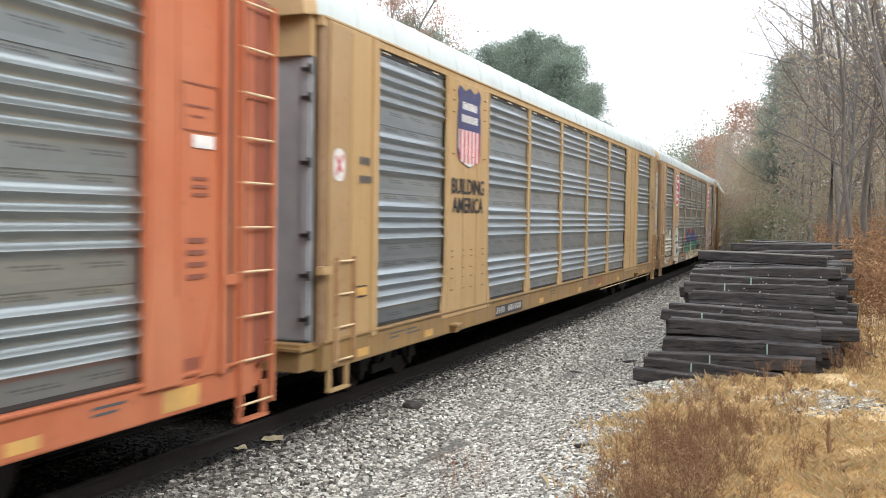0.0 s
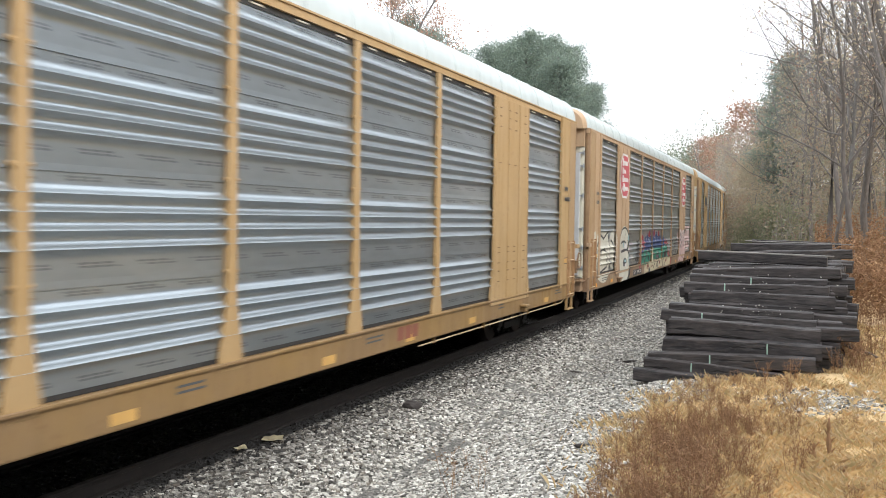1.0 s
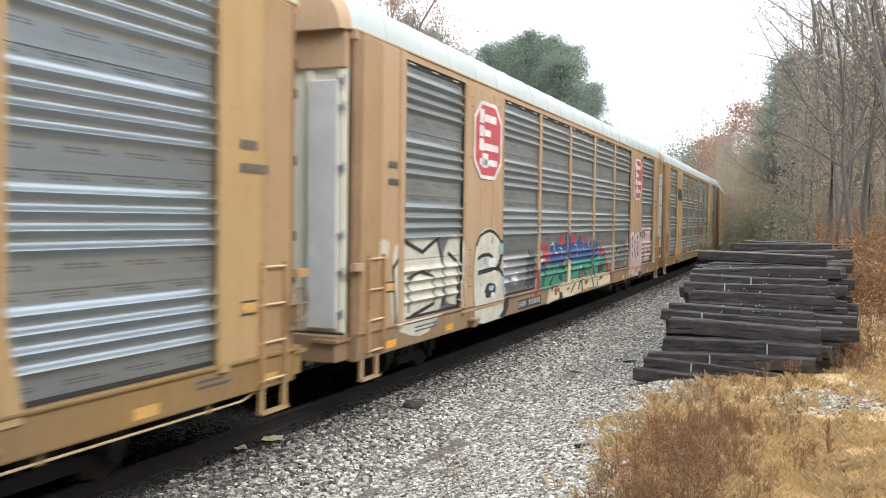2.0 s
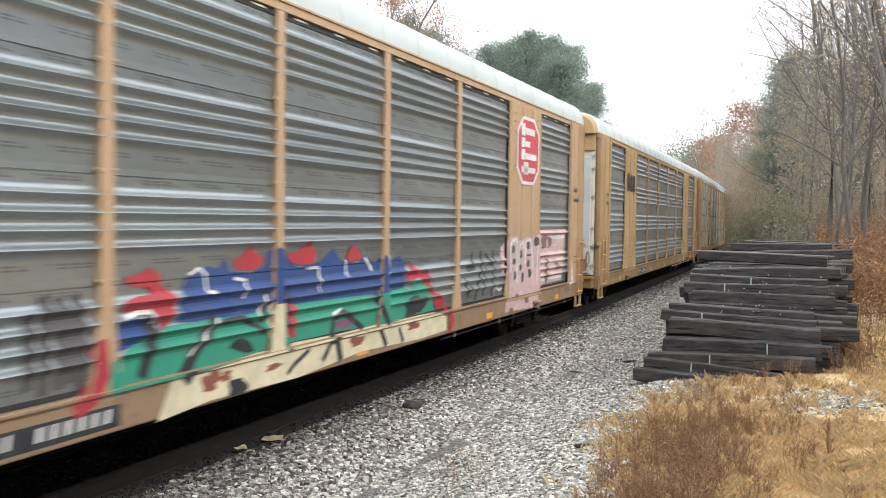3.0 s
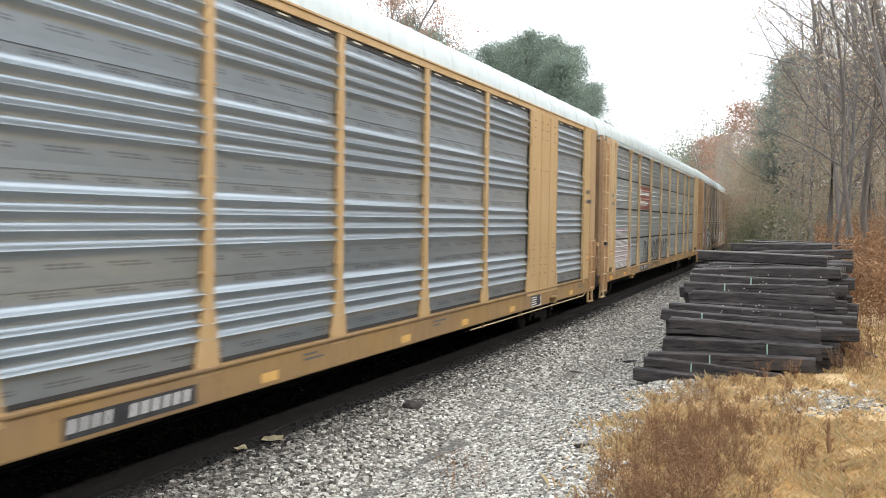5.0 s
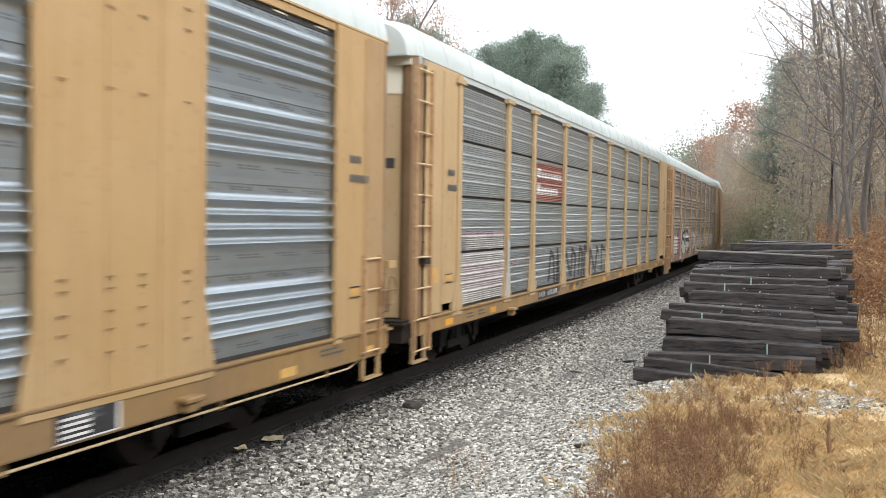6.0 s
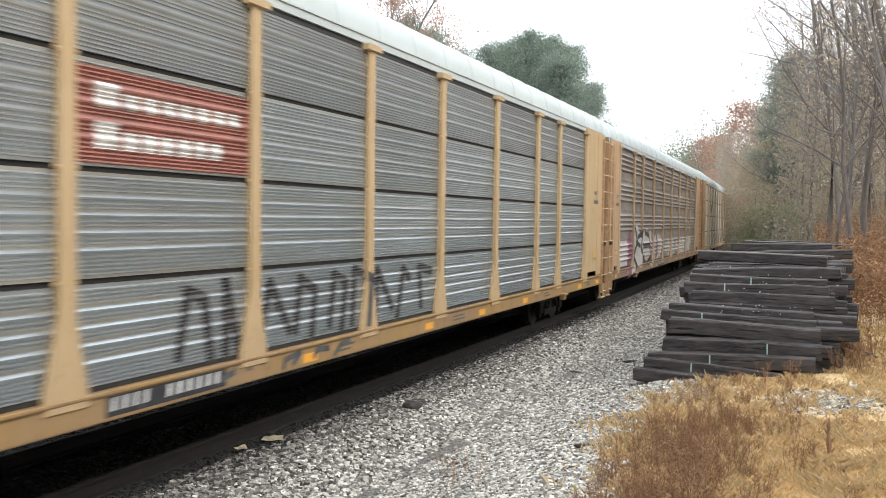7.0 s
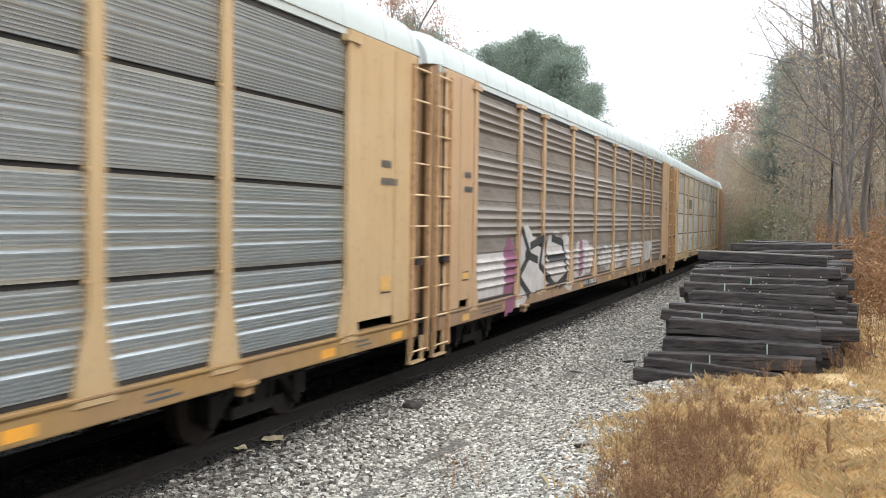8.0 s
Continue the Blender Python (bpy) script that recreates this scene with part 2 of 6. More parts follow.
def ground_material():
    n = Nodes("ground")
    sep = n.add("SeparateXYZ", {0: n.coord})
    x, y = sep.outputs[0], sep.outputs[1]
    edge = n.add("MapRange", {"Value": y, "From Min": 11.0, "From Max": 15.0, "To Min": -2.1, "To Max": -1.3}).outputs[0]
    near = n.add("MapRange", {"Value": y, "From Min": 6.0, "From Max": 11.0, "To Min": 0.9, "To Max": 0.0}).outputs[0]
    edge = n.math("ADD", edge, near)
    wob = n.math("MULTIPLY", n.math("SUBTRACT", n.noise(1.1, 4), 0.5), 2.4)
    side = n.math("SUBTRACT", n.math("ADD", x, wob), edge)
    grass = n.ramp(side, -0.12, 0.2)
    g = n.noise(26, 4)
    stone = n.mix(n.ramp(g, 0.35, 0.65), (0.05, 0.048, 0.044), (0.26, 0.245, 0.22))
    dry = n.mix(n.ramp(n.noise(5, 5), 0.35, 0.7), (0.60, 0.42, 0.21), (0.74, 0.56, 0.32))
    dry = n.mix(n.ramp(n.noise(0.6, 3), 0.5, 0.68), dry, (0.42, 0.29, 0.17))
    c = n.mix(grass, stone, dry)
    # Bed by the rails turns near black for oil and the train's shade
    oil_shade = n.math("SUBTRACT", 1.0, n.ramp(n.math("ADD", n.math("SUBTRACT", x, TRACK_X), n.math("MULTIPLY", n.noise(3, 3), 0.5)), 1.2, 1.7))
    c = n.mix(oil_shade, c, (0.012, 0.011, 0.011))
    return n.set(c, 0.95, 0.0, n.noise(40, 4), 0.9, 0.03)


def make_ground():
    xs = np.concatenate([np.arange(-400, -40, 20.0), np.arange(-40, -12, 1.5), np.arange(-12, 8, 0.2), np.arange(8, 40, 1.5), np.arange(40, 401, 20.0)])
    ys = np.concatenate([np.arange(-60, 0, 3.0), np.arange(0, 30, 0.25), np.arange(30, 130, 1.5), np.arange(130, 700, 15.0)])
    gx, gy = np.meshgrid(xs, ys)
    gz = ground_z(gx, gy)
    near = (gx > -5.3) & (gx < 8) & (gy < 60)
    rough = np.array([noise.noise(Vector((a * 1.7, b * 1.7, 0))) for a, b in zip(gx.ravel(), gy.ravel())]).reshape(gx.shape)
    gz = gz + near * rough * 0.05
    verts = np.stack([gx.ravel(), gy.ravel(), gz.ravel()], 1)
    w = len(xs)
    i = (np.arange(len(ys) - 1)[:, None] * w + np.arange(w - 1)[None, :]).ravel()
    faces = np.stack([i, i + 1, i + 1 + w, i + w], 1)
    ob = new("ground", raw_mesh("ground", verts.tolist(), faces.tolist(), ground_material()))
    ob.data.shade_smooth()
    tagged(ob, "sloping ground of grey ballast and dry tawny grass", "ground", kind="structure")


make_ground()


def hull_stone(rng):
    """A small angular stone of eight corners and twelve faces."""
    v = np.array([(a, b, c) for a in (-1, 1) for b in (-1, 1) for c in (-1, 1)], float)
    return v * rng.uniform(0.45, 1.0, (8, 3))


STONE_FACES = np.array([(0, 1, 3, 2), (4, 6, 7, 5), (0, 4, 5, 1), (2, 3, 7, 6), (0, 2, 6, 4), (1, 5, 7, 3)])


def scatter_stones(name, spots, size, label, material=None):
    rng = np.random.default_rng(5)
    verts, faces = [], []
    kinds = [hull_stone(rng) for _ in range(24)]
    for k, (x, y, z) in enumerate(spots):
        a, b = rng.uniform(0, math.tau), rng.uniform(-0.7, 0.7)
        ca, sa, cb, sb = math.cos(a), math.sin(a), math.cos(b), math.sin(b)
        turn = np.array([[ca, -sa, 0], [sa, ca, 0], [0, 0, 1]]) @ np.array([[1, 0, 0], [0, cb, -sb], [0, sb, cb]])
        r = size * rng.uniform(0.5, 1.25)
        verts.append((kinds[k % 24] * (r, r * 0.8, r * 0.6)) @ turn.T + (x, y, z + r * 0.2))
        faces.append(STONE_FACES + 8 * k)
    ob = new(name, raw_mesh(name, np.concatenate(verts).tolist(), np.concatenate(faces).tolist(), material or STONES))
    return tagged(ob, label, "gravel", kind="stuff")


def ballast_edge(y):
    return np.interp(y, [0, 6, 9, 11, 13.5, 15, 40, 90], [-1.0, -1.18, -1.65, -2.0, -1.6, -1.2, -1.6, -4.5])


def make_ballast():
    rng = np.random.default_rng(2)
    spots = []
    for y0, y1, spacing in ((4.5, 9, 0.031), (9, 14, 0.034), (14, 22, 0.043), (22, 38, 0.070), (38, 70, 0.13)):
        n = int((y1 - y0) * 5.2 / spacing ** 2)
        y = rng.uniform(y0, y1, n)
        xt = np.interp(y, WAY_Y, WAY_X)
        x = xt + 1.22 + rng.uniform(-0.06, 5.4, n)
        wob = np.array([noise.noise(Vector((a * 0.9, b * 0.9, 3.0))) for a, b in zip(x, y)])
        keep = x < ballast_edge(y) + wob * 0.8 - rng.exponential(0.12, n) + 0.1 + rng.exponential(0.16, n)
        # only the wedge of ground in front of the camera
        keep &= (x - y * math.tan(radians(4)) < 1.2) & (x > -y * 0.98 - 0.6)
        spots.append(np.stack([x, y, ground_z(x, y)], 1)[keep])
    y = rng.normal(12.3, 0.45, 900)
    x = rng.normal(0.05, 0.40, 900)
    spots.append(np.stack([x, y, ground_z(x, y)], 1))
    n = 16000
    y = rng.uniform(-14, 5, n)
    x = TRACK_X + rng.uniform(1.2, 6.0, n)
    spots.append(np.stack([x, y, ground_z(x, y)], 1)[x < ballast_edge(y)])
    pts = np.concatenate(spots)
    near = track_offset(pts[:, 0], pts[:, 1]) + rng.normal(0, 0.35, len(pts)) < 1.95
    scatter_stones("ballast", pts[~near], 0.031, "crushed grey and white ballast stones beside the rails")
    scatter_stones("grimy_ballast", pts[near], 0.031, "brake-dusted brownish ballast stones along the rail", GRIMY_STONES)
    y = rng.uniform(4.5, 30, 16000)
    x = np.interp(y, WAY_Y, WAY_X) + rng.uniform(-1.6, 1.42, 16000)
    scatter_stones("track_ballast", np.stack([x, y, ground_z(x, y)], 1), 0.035, "near-black ballast between the rails, oil and shade in its colour", DARK_STONES)


make_ballast()


# ---- track ----
def rail_mesh(e):
    """A flat-bottomed rail that follows the line at offset e."""
    outline = [(-0.075, -0.18), (0.075, -0.18), (0.07, -0.165), (0.012, -0.15), (0.009, -0.05), (0.036, -0.038), (0.036, -0.006), (0.028, 0.0),
               (-0.028, 0.0), (-0.036, -0.006), (-0.036, -0.038), (-0.009, -0.05), (-0.012, -0.15), (-0.07, -0.165)]
    verts, faces, k = [], [], len(outline)
    stations = np.arange(-120, 232, 2.0)
    for s in stations:
        for x, z in outline:
            verts.append(beside(s, e + x, z))
    for j in range(len(stations) - 1):
        for i in range(k):
            faces.append((j * k + i, j * k + (i + 1) % k, (j + 1) * k + (i + 1) % k, (j + 1) * k + i))
    return raw_mesh("rail", verts, faces, RAIL_SIDE)


def make_track():
    for e in (-0.7535, 0.7535):
        tagged(new("rail", rail_mesh(e)), "dark rusty steel rail on timber ties", "rail", "rails of the line", "structure")
    bm = bmesh.new()
    box(bm, -1.3, 1.3, -0.115, 0.115, -0.38, -0.205)
    bevel(bm, 0.012)
    me = mesh_of(bm, TIE_WOOD, "track_tie")
    for k in range(170):
        s = -12 + 0.5 * k
        ob = new("track_tie", me)
        a = float(np.interp(s, ARC, TURN))
        ob.matrix_basis = Matrix.Translation(on_track(s)) @ pose(0, 0, 0, 0, 0, -math.degrees(a) + random.uniform(-1, 1))
        tagged(ob, "blackened timber tie bedded in ballast under the rails", "railway tie", "ties under the rails", "structure")


make_track()

# ---- rail cars ----
HALF, SIDE, SILL_LO, SCREEN_LO, SCREEN_HI, EAVE = 13.42, 1.6, 0.69, 1.10, 4.99, 5.13
POSTS_A = (-11.75, -9.08, -6.95, -4.25, -1.50, 1.30, 4.12, 6.83, 9.00, 11.72)
POSTS_B = (-11.68, -8.89, -7.05, -4.34, -1.55, 1.05, 3.80, 6.58, 8.42, 11.10)


def section_a():
    """Profile of one sheet: depth over height, four round ribs and a flat band."""
    pts, h = [(0, 0), (0.165, 0.0)], (SCREEN_HI - SCREEN_LO) / 4
    for k in range(33):
        a = math.tau * k / 8
        pts.append((0.185 + 0.155 * k / 8 + 0.012 * math.sin(a), 0.031 - 0.031 * math.cos(a)))
    pts.append((0.83, 0.0))
    return pts + [(0.895, 0.0), (0.897, -0.014), (0.907, -0.014), (0.909, 0.003), (h, 0.0)]


def section_b():
    """Profile of one sheet: fine ribs with three broad ribs, an open slot at the top."""
    pts, h, z = [(0, -0.03), (0.002, 0.004)], (SCREEN_HI - SCREEN_LO) / 4, 0.03
    broad = [0.215, 0.365, 0.515, 0.665]
    while z < h - 0.095:
        if broad and z >= broad[0]:
            broad.pop(0)
            pts += [(z, 0.004), (z + 0.010, 0.028), (z + 0.026, 0.034), (z + 0.055, 0.004)]
            z += 0.078
        else:
            pts += [(z, 0.004), (z + 0.005, 0.024), (z + 0.014, 0.024), (z + 0.024, -0.002)]
            z += 0.0375
    return pts + [(h - 0.05, 0.004), (h - 0.049, -0.03), (h, -0.03)]


def profile_x(kind, z):
    """How far the sheet stands out at the car's height z."""
    sec = section_a() if kind == "a" else section_b()
    h = (SCREEN_HI - SCREEN_LO) / 4
    if not SCREEN_LO < z < SCREEN_HI:
        return 0.0
    return float(np.interp((z - SCREEN_LO) % h, [p[0] for p in sec], [p[1] for p in sec]))


def sheet_mesh(kind, width, material):
    sec = section_a() if kind == "a" else section_b()
    verts = [(x, y, z) for z, x in sec for y in (-width / 2, width / 2)]
    faces = [(2 * i, 2 * i + 1, 2 * i + 3, 2 * i + 2) for i in range(len(sec) - 1)]
    back = len(verts)
    verts += [(-0.035, y, z) for z in (0, sec[-1][0]) for y in (-width / 2, width / 2)]
    faces += [(back + 1, back, back + 2, back + 3)]
    me = raw_mesh("screen_sheet", verts, faces, material)
    if kind == "a":
        me.shade_smooth()
        me.set_sharp_from_angle(angle=radians(38))
    return me


def flip(side):
    """The side's own frame: x out from the wall, y along the car."""
    return Matrix.Identity(4) if side > 0 else pose(0, 0, 0, 0, 0, 180)


def put(ob, side, x=0.0, y=0.0, z=0.0):
    ob.matrix_basis = flip(side) @ Matrix.Translation((x, y, z))
    return ob


def post_mesh(kind, material):
    bm = bmesh.new()
    w, t = (0.075, 0.05) if kind == "a" else (0.085, 0.07)
    foot = 0.2 if kind == "a" else 0.24
    out = [(-w, SCREEN_HI), (w, SCREEN_HI), (w, 1.75), (foot, SCREEN_LO + 0.02), (foot, SCREEN_LO - 0.12), (-foot, SCREEN_LO - 0.12), (-foot, SCREEN_LO + 0.02), (-w, 1.75)]
    a = [bm.verts.new((0.0, y, z)) for y, z in out]
    b = [bm.verts.new((t, y, z)) for y, z in out]
    bm.faces.new(b)
    bm.faces.new(a[::-1])
    for i in range(8):
        bm.faces.new((a[i], a[(i + 1) % 8], b[(i + 1) % 8], b[i]))
    bevel(bm, 0.008)
    bolt = bmesh.new()
    rod(bolt, (t * 0.5, -w - 0.04, 0), (t * 0.5, w + 0.04, 0), 0.021)
    cap = bmesh.new()
    box(cap, 0.0, 0.11, -0.2, 0.2, SCREEN_HI - 0.07, SCREEN_HI + 0.01)
    return mesh_of(bm, material, "post"), mesh_of(bolt, material, "bolt"), mesh_of(cap, material, "cap")


def roof_mesh(material, rim, HALF):
    outline = [(1.60, EAVE), (1.59, 5.25), (1.55, 5.40), (1.47, 5.53), (1.33, 5.63), (1.1, 5.71), (0.7, 5.77), (0.0, 5.79)]
    outline = outline + [(-x, z) for x, z in outline[-2::-1]]
    stations = [(-HALF, 0.93, -0.10), (-HALF + 0.2, 0.975, -0.03), (-HALF + 0.5, 1, 0), *[(-12.2 + 1.22 * k, 1, 0) for k in range(21)], (HALF - 0.5, 1, 0), (HALF - 0.2, 0.975, -0.03), (HALF, 0.93, -0.10)]
    full = []
    for y, w, dz in stations:
        full += [(y - 0.03, w, dz), (y - 0.025, w * 1.006, dz + 0.012), (y + 0.025, w * 1.006, dz + 0.012), (y + 0.03, w, dz)] if w == 1 else [(y, w, dz)]
    verts, faces, k = [], [], len(outline)
    for y, w, dz in full:
        verts += [(x * w, y, z + dz * (z - 4.8)) for x, z in outline]
    for j in range(len(full) - 1):
        faces += [(j * k + i, (j + 1) * k + i, (j + 1) * k + i + 1, j * k + i + 1) for i in range(k - 1)]
    n = (len(full) - 1) * k
    faces += [tuple(range(k)), tuple(range(n + k - 1, n - 1, -1))]
    me = raw_mesh("roof", verts, faces, material)
    me.materials.append(rim)
    for f in me.polygons:
        if abs(f.center.y) > HALF - 0.28:
            f.material_index = 1
    me.shade_smooth()
    me.set_sharp_from_angle(angle=radians(35))
    return me


def ladder(parent, side, y, z0, z1, rungs, width, material):
    bm = bmesh.new()
    for s in (-1, 1):
        box(bm, 0.03, 0.10, y + s * width / 2 - 0.02, y + s * width / 2 + 0.02, z0, z1)
    lad = put(part("ladder", bm, material, parent), side, SIDE)
    for k in range(rungs):
        bm = bmesh.new()
        z = z0 + 0.05 + (z1 - z0 - 0.1) * k / max(rungs - 1, 1)
        rod(bm, (0.075, y - width / 2 - 0.03, z), (0.075, y + width / 2 + 0.03, z), 0.014)
        part("rung", bm, RUNG, lad, "worn pale rung")


def stirrup(parent, side, y, material):
    bm = bmesh.new()
    box(bm, 0.0, 0.05, y - 0.26, y - 0.20, 0.42, 0.80)
    box(bm, 0.0, 0.05, y + 0.20, y + 0.26, 0.42, 0.80)
    box(bm, -0.01, 0.08, y - 0.26, y + 0.26, 0.40, 0.43)
    put(part("stirrup_step", bm, material, parent), side, SIDE - 0.02)


def wheelset_mesh():
    bm = bmesh.new()
    rod(bm, (-1.0, 0, 0), (1.0, 0, 0), 0.08, sides=10)
    for s in (-1, 1):
        for x0, x1, r in ((0.69, 0.72, 0.455), (0.72, 0.82, 0.425), (0.80, 0.84, 0.2)):
            rod(bm, (s * x0, 0, 0), (s * x1, 0, 0), r, sides=24)
    box(bm, 0.83, 0.845, -0.05, 0.05, 0.22, 0.36)
    return mesh_of(bm, RUSTY, "wheelset")


WHEELSET = wheelset_mesh()


def truck_mesh():
    bm = bmesh.new()
    for s in (-1, 1):
        for y0, y1, z0, z1 in ((-1.05, 1.05, 0.56, 0.72), (-0.55, 0.55, 0.22, 0.36), (-0.14, 0.14, 0.36, 0.6)):
            box(bm, s * 0.96 - 0.06, s * 0.96 + 0.06, y0, y1, z0, z1)
        for e in (-1, 1):
            box(bm, s * 0.96 - 0.05, s * 0.96 + 0.05, -0.36, 0.36, -0.06, 0.06, Matrix.Translation((0, 0, 0)) @ pose(0, e * 0.68, 0.45, e * -42))
            box(bm, s * 0.96 - 0.09, s * 0.96 + 0.09, e * 0.89 - 0.13, e * 0.89 + 0.13, 0.30, 0.58)
            rod(bm, (s * 0.96, e * 0.28, 0.34), (s * 0.96, e * 0.28, 0.6), 0.07, sides=8)
    box(bm, -1.0, 1.0, -0.2, 0.2, 0.42, 0.62)
    return mesh_of(bm, DARK_STEEL, "truck")


TRUCK = truck_mesh()
WHEELS = []


STILE = painted("browned_stile", (0.34, 0.20, 0.10), (0.46, 0.30, 0.16), wear=0.52)


def running_gear(car, paint):
    bm = bmesh.new()
    box(bm, -0.4, 0.4, -HALF + 0.4, HALF - 0.4, 0.55, 1.0)
    box(bm, -1.5, 1.5, -HALF + 0.15, HALF - 0.15, 0.98, 1.08)
    for y in np.arange(-11, 11.1, 2.2):
        box(bm, -1.5, 1.5, y - 0.06, y + 0.06, 0.75, 0.99)
    part("underframe", bm, DARK_STEEL, car, "dark steel underframe")
    for s in (-1, 1):
        tr = part("truck", TRUCK, DARK_STEEL, car)
        tr.matrix_basis = pose(0, s * 9.95, 0)
        for e in (-1, 1):
            ob = part("wheelset", WHEELSET, RUSTY, tr)
            ob.matrix_basis = pose(0, e * 0.89, 0.425)
            WHEELS.append((ob, e * 0.89))
        bm = bmesh.new()
        box(bm, -0.12, 0.12, min(s * 13.0, s * 13.6), max(s * 13.0, s * 13.6), 0.74, 0.92)
        box(bm, -0.2, 0.16, min(s * 13.55, s * 13.75), max(s * 13.55, s * 13.75), 0.68, 0.98)
        bevel(bm, 0.03)
        part("coupler", bm, RUSTY, car)
        bm = bmesh.new()
        rod(bm, (0.42, s * 13.5, 0.7), (0.3, s * 13.95, 0.45), 0.03)
        rod(bm, (0.3, s * 13.95, 0.45), (0.15, s * 14.19, 0.5), 0.03)
        part("brake_hose", bm, BLACK_PAINT, car)


def flat_plate(y0, y1, z0, z1, depth=0.02, edge=0.006):
    bm = bmesh.new()
    box(bm, 0.0, depth, y0, y1, z0, z1)
    bevel(bm, edge)
    return bm


# Darker tone of the orange car's paint, with recess shade in the colour
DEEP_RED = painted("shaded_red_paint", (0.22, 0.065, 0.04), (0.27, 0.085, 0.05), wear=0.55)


def slab(parent, name, outline, x0, x1, material, label=""):
    """A plate on the near side: its outline in u and z, from x0 to x1 outwards."""
    bm = bmesh.new()
    a = [bm.verts.new((SIDE + x0, u, z)) for u, z in outline]
    b = [bm.verts.new((SIDE + x1, u, z)) for u, z in outline]
    bm.faces.new(a[::-1])
    bm.faces.new(b)
    k = len(outline)
    for i in range(k):
        bm.faces.new((a[i], a[(i + 1) % k], b[(i + 1) % k], b[i]))
    return part(name, bm, material, parent, label)


def orange_end(car, e, HALF):
    """Pressed stile, dark strips for recess shade, braces and darkened ladder backing at one end of the orange car."""
    slab(car, "stile", [(e * 11.98, 5.05), (e * 12.24, 5.05), (e * 12.24, 2.3), (e * 12.44, 1.45), (e * 12.44, 1.0), (e * 11.90, 1.0), (e * 11.90, 1.4), (e * 11.98, 2.0)], 0.03, 0.085, ORANGE)
    # Raised black strip takes the place of a shaded recess
    slab(car, "recess", [(e * 13.16, 5.0), (e * 13.28, 5.0), (e * 13.28, 0.98), (e * 13.16, 0.98)], 0.031, 0.036, BLACK_PAINT, "black strip for the shade of the recess beside the ladder")
    slab(car, "flange", [(e * 13.04, 5.05), (e * 13.13, 5.05), (e * 13.13, 1.0), (e * 13.04, 1.0)], 0.03, 0.10, ORANGE)
    slab(car, "brace", [(e * 13.03, 1.95), (e * 13.03, 1.02), (e * 12.72, 1.02)], 0.03, 0.06, ORANGE)
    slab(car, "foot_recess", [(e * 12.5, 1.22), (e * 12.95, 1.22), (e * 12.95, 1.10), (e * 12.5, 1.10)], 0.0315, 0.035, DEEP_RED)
    slab(car, "ladder_back", [(e * (HALF - 0.62), 5.0), (e * (HALF - 0.03), 5.0), (e * (HALF - 0.03), 1.0), (e * (HALF - 0.62), 1.0)], -0.02, 0.012, DEEP_RED, "plate behind the ladder, its red darkened for shade")
    for z in (1.9, 2.7, 3.5, 4.3):
        slab(car, "clip", [(e * 13.12, z), (e * 13.2, z), (e * 13.2, z + 0.14), (e * 13.12, z + 0.14)], 0.04, 0.075, BLACK_PAINT)


